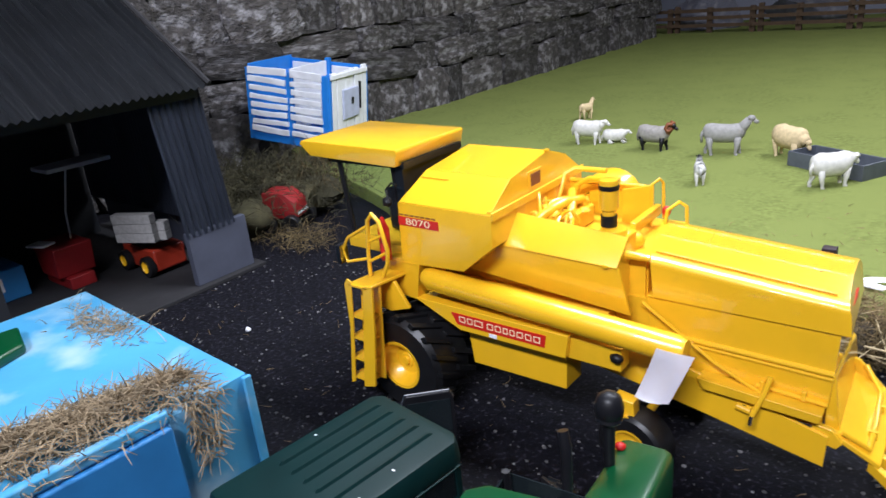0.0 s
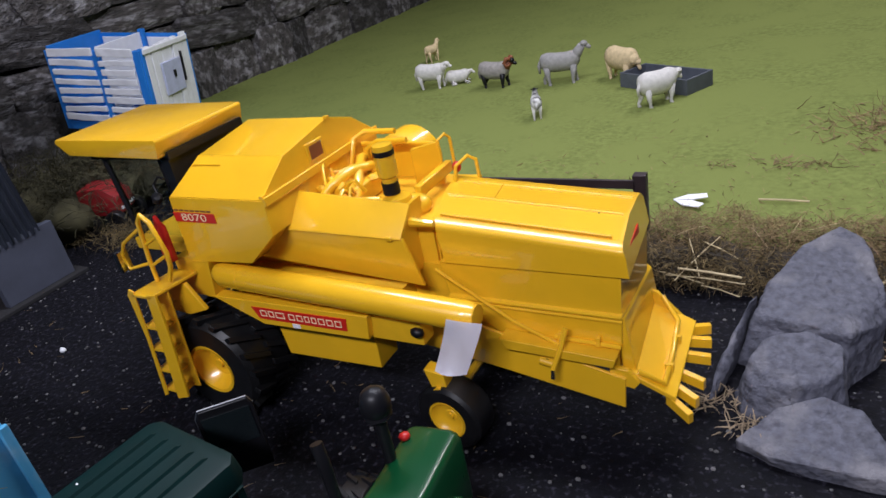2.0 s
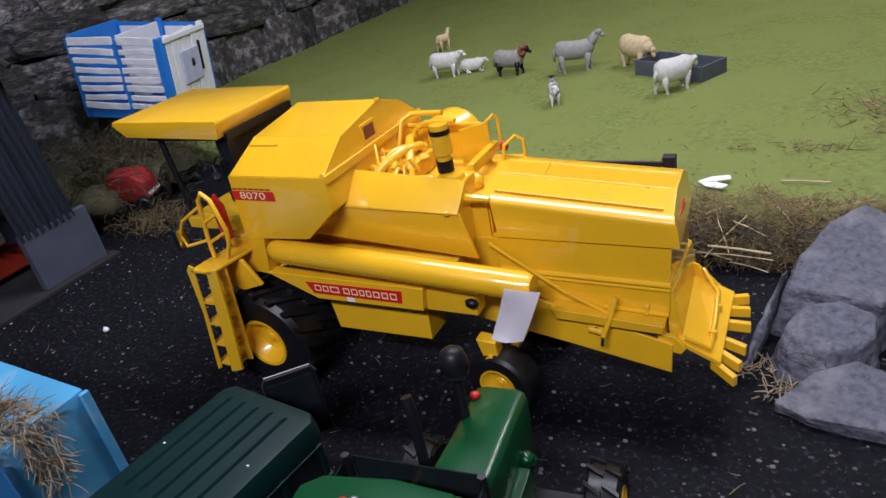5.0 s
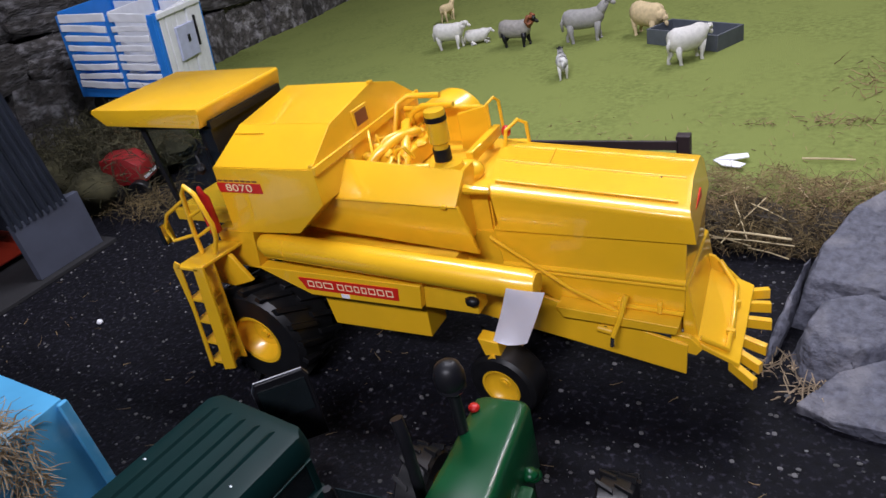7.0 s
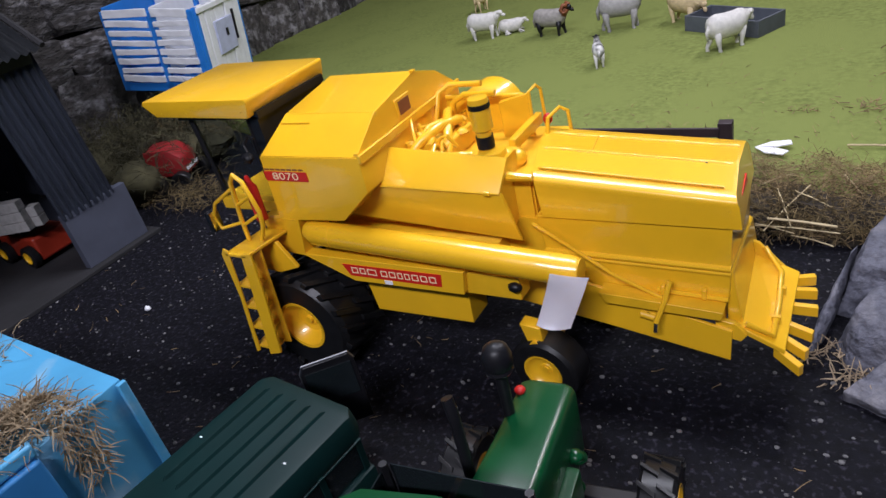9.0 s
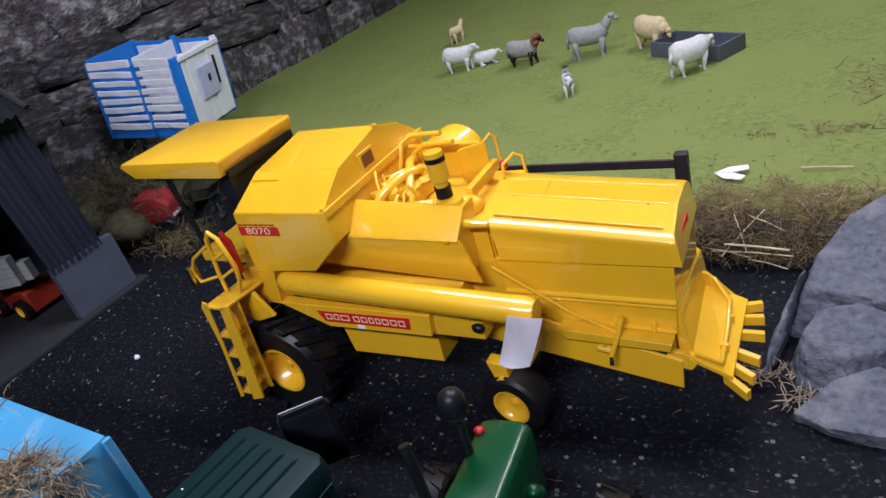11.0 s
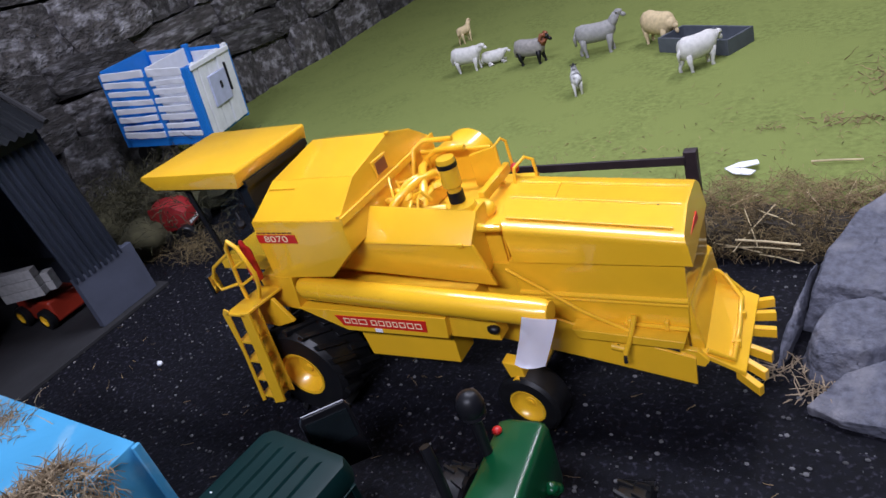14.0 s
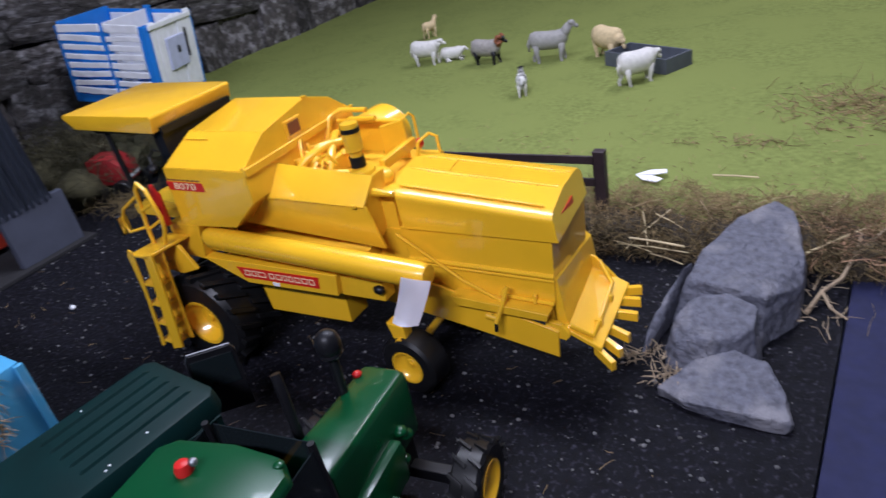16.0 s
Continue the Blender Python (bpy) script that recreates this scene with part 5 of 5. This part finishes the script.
# ---- blue and white slatted livestock trailer ----
def slat_trailer():
    c = thing("livestock_trailer", pose(-0.748, 0.590, 0.088, 0, 0, 0), "blue livestock trailer with rough white slatted sides and end", "trailer")
    a = Vector((-0.93, -0.22, 0.13)).normalized()
    b = Vector((-0.22, 0.93, 0)).normalized()
    up = b.cross(a).normalized()
    up = up if up.z > 0 else -up
    A, B, Hh = 0.218, 0.165, 0.158
    turn = Matrix(((a.x, b.x, up.x), (a.y, b.y, up.y), (a.z, b.z, up.z))).to_4x4()
    r = random.Random(14)

    def q(name, mat, bx, parent=c, bevel=0.001, tilt=0.0, sag=0.0):
        bm = bmesh.new()
        box(bm, *bx)
        if tilt or sag:
            bmesh.ops.subdivide_edges(bm, edges=[e for e in bm.edges if e.calc_length() > 0.05], cuts=4)
            mx = (bx[0] + bx[1]) / 2
            for v in bm.verts:
                v.co.z += (v.co.x - mx) * tilt - sag * (1 - ((v.co.x - mx) / (bx[1] - mx)) ** 2) + r.uniform(-0.0007, 0.0007)
                v.co.y += r.uniform(-0.0008, 0.0008)
        bmesh.ops.transform(bm, matrix=turn, verts=bm.verts)
        return part(name, bm, mat, parent, bevel=bevel)
    q("deck", "blue", (0, A, 0, B, -0.012, 0.004))
    q("far_side", "blue", (0, A, B - 0.004, B, 0, Hh))
    q("head_board", "blue", (A - 0.004, A, 0, B, 0, Hh + 0.006))
    q("partition", "white", (A * 0.46, A * 0.46 + 0.004, 0.004, B - 0.004, 0.02, Hh + 0.004))
    q("partition_post", "blue", (A * 0.46 - 0.006, A * 0.46 + 0.006, B - 0.016, B - 0.004, 0.0, Hh + 0.01))
    for x in (-0.003, A * 0.46 - 0.008, A - 0.012):
        q("corner_post", "blue", (x, x + 0.016, -0.005, 0.004, -0.012, Hh - 0.002))
    for y in (0.0, B - 0.010):
        q("end_post", "blue", (-0.005, 0.004, y, y + 0.010, -0.012, Hh))
    q("side_rail", "blue", (0, A, -0.005, 0.003, -0.012, 0.006))
    for bay, (x0, x1) in enumerate(((0.014, A * 0.46 - 0.008), (A * 0.46 + 0.009, A - 0.010))):
        for k in range(8):
            z = 0.010 + k * 0.0192
            h = r.uniform(0.0112, 0.0148) + (0.003 if k == 7 else 0)
            q("slat", "white", (x0 - r.uniform(0, 0.005), x1 + r.uniform(0, 0.006), -0.0095, -0.004, z, z + h), bevel=0.0012, tilt=r.uniform(-0.03, 0.03), sag=r.uniform(-0.0012, 0.0012))
        for k in range(3):
            z = 0.03 + k * 0.045
            q("far_slat", "white", (x0, x1, B - 0.007, B - 0.0035, z, z + 0.030), bevel=0.0012)
    for k in range(8):
        y = 0.011 + k * 0.0188
        q("end_board", "white", (-0.005 + r.uniform(-0.0015, 0.0015), 0.002, y, y + 0.0174, -0.006, Hh + r.uniform(-0.004, 0.006)), bevel=0.0016)
    q("end_rail", "white", (-0.0085, -0.003, 0.004, B - 0.006, Hh - 0.012, Hh - 0.001), bevel=0.0015)
    q("end_door", "lilac", (-0.0095, -0.004, 0.052, 0.118, 0.050, 0.118))
    q("latch", "black", (-0.012, -0.009, 0.084, 0.091, 0.082, 0.097))
    q("latch_bar", "black", (-0.0115, -0.006, 0.121, 0.1245, 0.065, 0.128))
    for s in (0.05, 0.19):
        bm = bmesh.new()
        lathe(bm, [(0.001, -0.012), (0.022, -0.012), (0.026, -0.008), (0.026, 0.008), (0.022, 0.012), (0.001, 0.012)], 24, "x", (0, 0, 0))
        bmesh.ops.transform(bm, matrix=turn @ Matrix.Rotation(math.pi / 2, 4, "Z") @ Matrix.Translation((0.02, -s, -0.036)), verts=bm.verts)
        part("wheel", bm, "rubber", c, smooth=40)


slat_trailer()


# ---- shed with corrugated roof ----
def corrugated(bm, p, u, v, nu, amp, wave, thick=0.0015):
    """A sheet from corner p along u (across the waves) and v (along them)."""
    p, u, v = Vector(p), Vector(u), Vector(v)
    n = u.cross(v).normalized()
    top = []
    for i in range(nu + 1):
        w = amp * math.sin(2 * math.pi * i / nu * (u.length / wave))
        top.append((bm.verts.new(p + u * i / nu + n * w), bm.verts.new(p + u * i / nu + v + n * w)))
    for a, b in zip(top, top[1:]):
        bm.faces.new((a[0], b[0], b[1], a[1]))
    bmesh.ops.solidify(bm, geom=bm.faces[:], thickness=thick)


def shed():
    c = thing("open_shed", pose(0, 0, 0), "open-fronted model shed of slate-blue corrugated tin", "shed")
    X = -0.49
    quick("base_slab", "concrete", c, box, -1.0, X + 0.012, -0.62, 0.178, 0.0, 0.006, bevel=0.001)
    quick("low_wall", "block", c, box, X - 0.012, X, 0.06, 0.164, 0.006, 0.091, bevel=0.0008)
    quick("pier", "tin", c, corrugated, (X + 0.001, 0.058, 0.085), (0, 0.085, 0), (0, -0.014, 0.212), 60, 0.0022, 0.0105, smooth=60)
    quick("low_side_wall", "block", c, box, -0.95, X - 0.012, 0.154, 0.166, 0.006, 0.083)
    quick("side_cladding", "tin", c, corrugated, (X - 0.004, 0.13, 0.08), (-0.45, 0, 0), (0, 0, 0.23), 220, 0.0022, 0.0105, smooth=60)
    # inner walls and posts take the dark tin: interior shade held in the colour
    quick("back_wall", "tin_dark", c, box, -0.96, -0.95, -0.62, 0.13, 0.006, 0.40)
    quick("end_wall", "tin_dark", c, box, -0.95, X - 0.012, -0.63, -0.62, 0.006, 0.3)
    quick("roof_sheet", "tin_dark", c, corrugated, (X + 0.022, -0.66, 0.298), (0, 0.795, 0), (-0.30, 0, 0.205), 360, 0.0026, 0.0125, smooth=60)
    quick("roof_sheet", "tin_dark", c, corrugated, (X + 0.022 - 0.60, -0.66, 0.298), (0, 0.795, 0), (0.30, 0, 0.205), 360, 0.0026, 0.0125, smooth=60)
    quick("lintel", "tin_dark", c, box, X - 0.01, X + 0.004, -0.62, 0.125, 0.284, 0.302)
    for x0, z0, x1, z1 in ((X + 0.022, 0.298, X - 0.278, 0.503), (X - 0.578, 0.298, X - 0.278, 0.503)):
        quick("barge_board", "concrete", c, rod, [(x0, 0.137, z0 + 0.004), (x1, 0.137, z1 + 0.004)], 0.004, 6)
    quick("gable_wall", "tin", c, prism, [(X - 0.01, 0.305), (X - 0.278, 0.488), (-0.95, 0.315)], "y", 0.126, 0.13)
    for y in (-0.2, -0.45):
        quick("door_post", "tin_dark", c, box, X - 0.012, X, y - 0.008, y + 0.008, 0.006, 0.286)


shed()


def stored():
    c = thing("machine", pose(-0.64, 0.07, 0.006), "orange-red toy implement stored inside the dark shed", "implement")
    quick("frame", "orange", c, box, -0.05, 0.05, -0.02, 0.035, 0.008, 0.045, bevel=0.004)
    quick("engine", "black", c, box, -0.03, 0.02, -0.015, 0.025, 0.045, 0.065, bevel=0.003)
    for x in (-0.035, 0.035):
        wheel(c, "wheel", x, -0.026, 0.018, 0.012, 0.009, 0)
    ob = thing("machine", pose(-0.72, -0.03, 0.006), "red toy implement stored deep inside the shed", "implement")
    quick("hopper", "shaded_red", ob, prism, [(-0.03, 0.02), (0.03, 0.02), (0.04, 0.07), (-0.04, 0.07)], "y", -0.03, 0.03, bevel=0.002)
    quick("frame", "shaded_red", ob, box, -0.045, 0.045, -0.02, 0.02, 0.0, 0.02, bevel=0.002)
    for k in range(5):
        o = quick("box_section", "wool_grey", None, box, -0.035, 0.035, -0.0075, 0.0075, -0.0075, 0.0075, bevel=0.001)
        o.matrix_world = pose(-0.6 + 0.006 * (k % 2), 0.038 + 0.017 * (k % 2), 0.0785 + 0.0155 * (k // 2), 0, 0, 25)
        tagged(o, "short pale square metal tube in a stack", "tube", "stack of tubes")
    o = thing("shelf", pose(-0.72, 0.02, 0.19), "pale shelf on a wire strut inside the shed", "shelf")
    quick("board", "white", o, box, -0.03, 0.03, -0.05, 0.05, 0, 0.006)
    quick("strut", "white", o, rod, [(0.0, -0.01, 0.0), (0.0, -0.03, -0.07), (0.0, -0.04, -0.184)], 0.0016, 6)
    o = quick("paper_scrap", "white", None, box, -0.018, 0.018, -0.012, 0.012, 0, 0.003)
    o.matrix_world = pose(-0.72, -0.06, 0.0795, 0, 0, 20)
    tagged(o, "small white scrap lying on the red implement", "scrap")
    o = thing("crate", pose(-0.78, -0.14, 0.006), "dark blue plastic crate inside the shed", "crate")
    quick("body", "deep_blue", o, box, -0.05, 0.05, -0.05, 0.05, 0, 0.05, bevel=0.002)
    quick("label", "white", o, box, 0.0502, 0.051, -0.02, 0.015, 0.018, 0.04)


stored()


# ---- red mower, bush, straw by the wall ----
def red_machine():
    c = thing("mower", pose(-0.585, 0.315, 0.0, 0, 0, 25), "small red toy mower parked beside the bush", "mower")
    quick("body", "shaded_red", c, prism, [(-0.035, 0.03), (0.035, 0.03), (0.034, 0.06), (0.012, 0.078), (-0.03, 0.08)], "y", -0.026, 0.026, bevel=0.004, smooth=40)
    quick("trim", "white", c, box, 0.034, 0.036, -0.022, 0.022, 0.036, 0.041)
    for x in (-0.025, 0.025):
        for y in (-0.034, 0.034):
            wheel(c, "wheel", x, y, 0.02, 0.014, 0.01, 0, side=1 if y > 0 else -1, rim_mat="black")


red_machine()
bm = bmesh.new()
rng = random.Random(4)
for k in range(16):
    blob(bm, (-0.72 + rng.uniform(-0.12, 0.13), 0.36 + rng.uniform(-0.12, 0.1), 0.01 + rng.uniform(0, 0.04)), (0.045, 0.045, 0.035), 2, 0.5, 3, k)
tagged(part("bush_mound", bm, "bush", smooth=60), "dark mossy mound at the foot of the wall", "mound", kind="stuff")
bm = bmesh.new()
tufts(bm, rng, 4400, lambda r: ((-0.70 + r.gauss(0, 0.08), 0.36 + r.gauss(0, 0.075), 0.055 + r.uniform(-0.03, 0.045)), (r.uniform(-1, 1), r.uniform(-1, 1), 0.6)), 0.03, 0.0008)
tagged(part("moss_bush", bm, "bush"), "dark olive moss bush beside the shed", "bush", kind="stuff")
# straw in the dark moss colour, which offsets the near tube's strong light
bm = bmesh.new()
tufts(bm, rng, 420, lambda r: ((-0.5 + r.gauss(0, 0.035), 0.275 + r.gauss(0, 0.03), 0.008 + r.uniform(0, 0.012)), (r.uniform(-1, 1), r.uniform(-1, 1), 0.2)), 0.028, 0.0006)
tufts(bm, rng, 220, lambda r: ((-0.6 + r.gauss(0, 0.06), 0.42 + r.gauss(0, 0.03), 0.05 + r.uniform(0, 0.05)), (0.6, -0.5, 0.7)), 0.06, 0.0006)
tagged(part("loose_straw", bm, "moss"), "loose straw beside the shed, darkened against the near tube", "straw", kind="stuff")


# ---- rubble stone wall behind everything ----
def stone_mesh(k):
    rng = random.Random(100 + k)
    bm = bmesh.new()
    bmesh.ops.create_cube(bm, size=1)
    bmesh.ops.subdivide_edges(bm, edges=bm.edges[:], cuts=3, use_grid_fill=True)
    for v in bm.verts:
        p = v.co
        q = Vector((p.x, p.y, p.z))
        corner = (abs(p.y) > 0.4) + (abs(p.z) > 0.4) + (abs(p.x) > 0.4)
        if corner > 1:
            q *= 0.95 if corner == 2 else 0.9
        v.co = q + Vector((rng.uniform(-1, 1), rng.uniform(-1, 1), rng.uniform(-1, 1))) * 0.04
    me = bpy.data.meshes.new("stone")
    bmesh.ops.recalc_face_normals(bm, faces=bm.faces)
    bm.to_mesh(me)
    bm.free()
    me.materials.append(M["stone"])
    return me


bm = bmesh.new()
prism(bm, [(-1.12, -1.6), (-1.12, 1.7), (-1.2, 3.6), (-1.5, 3.6), (-1.5, -1.6)], "z", -0.05, 1.15)
wall = tagged(part("wall_west", bm, "mortar"), "rough rubble stone wall with pale lichen", "stone wall", kind="structure")
MESH = [stone_mesh(k) for k in range(12)]
rng = random.Random(77)
z = 0.0
while z < 1.05:
    h = rng.uniform(0.075, 0.17)
    y = -1.5 + rng.uniform(0, 0.1)
    while y < 3.5:
        ln = rng.uniform(0.09, 0.3)
        x = -1.115 - max(0, y - 1.7) * 0.042
        ob = new("stone", rng.choice(MESH))
        ob.parent = wall
        ob.matrix_local = pose(x - 0.02 + rng.uniform(-0.015, 0.015), y + ln / 2, z + h / 2, rng.uniform(-5, 5), rng.uniform(-4, 4), rng.uniform(-4, 4)) @ Matrix.Diagonal((0.15, ln * 1.04, h * rng.uniform(0.98, 1.12), 1))
        y += ln
    z += h
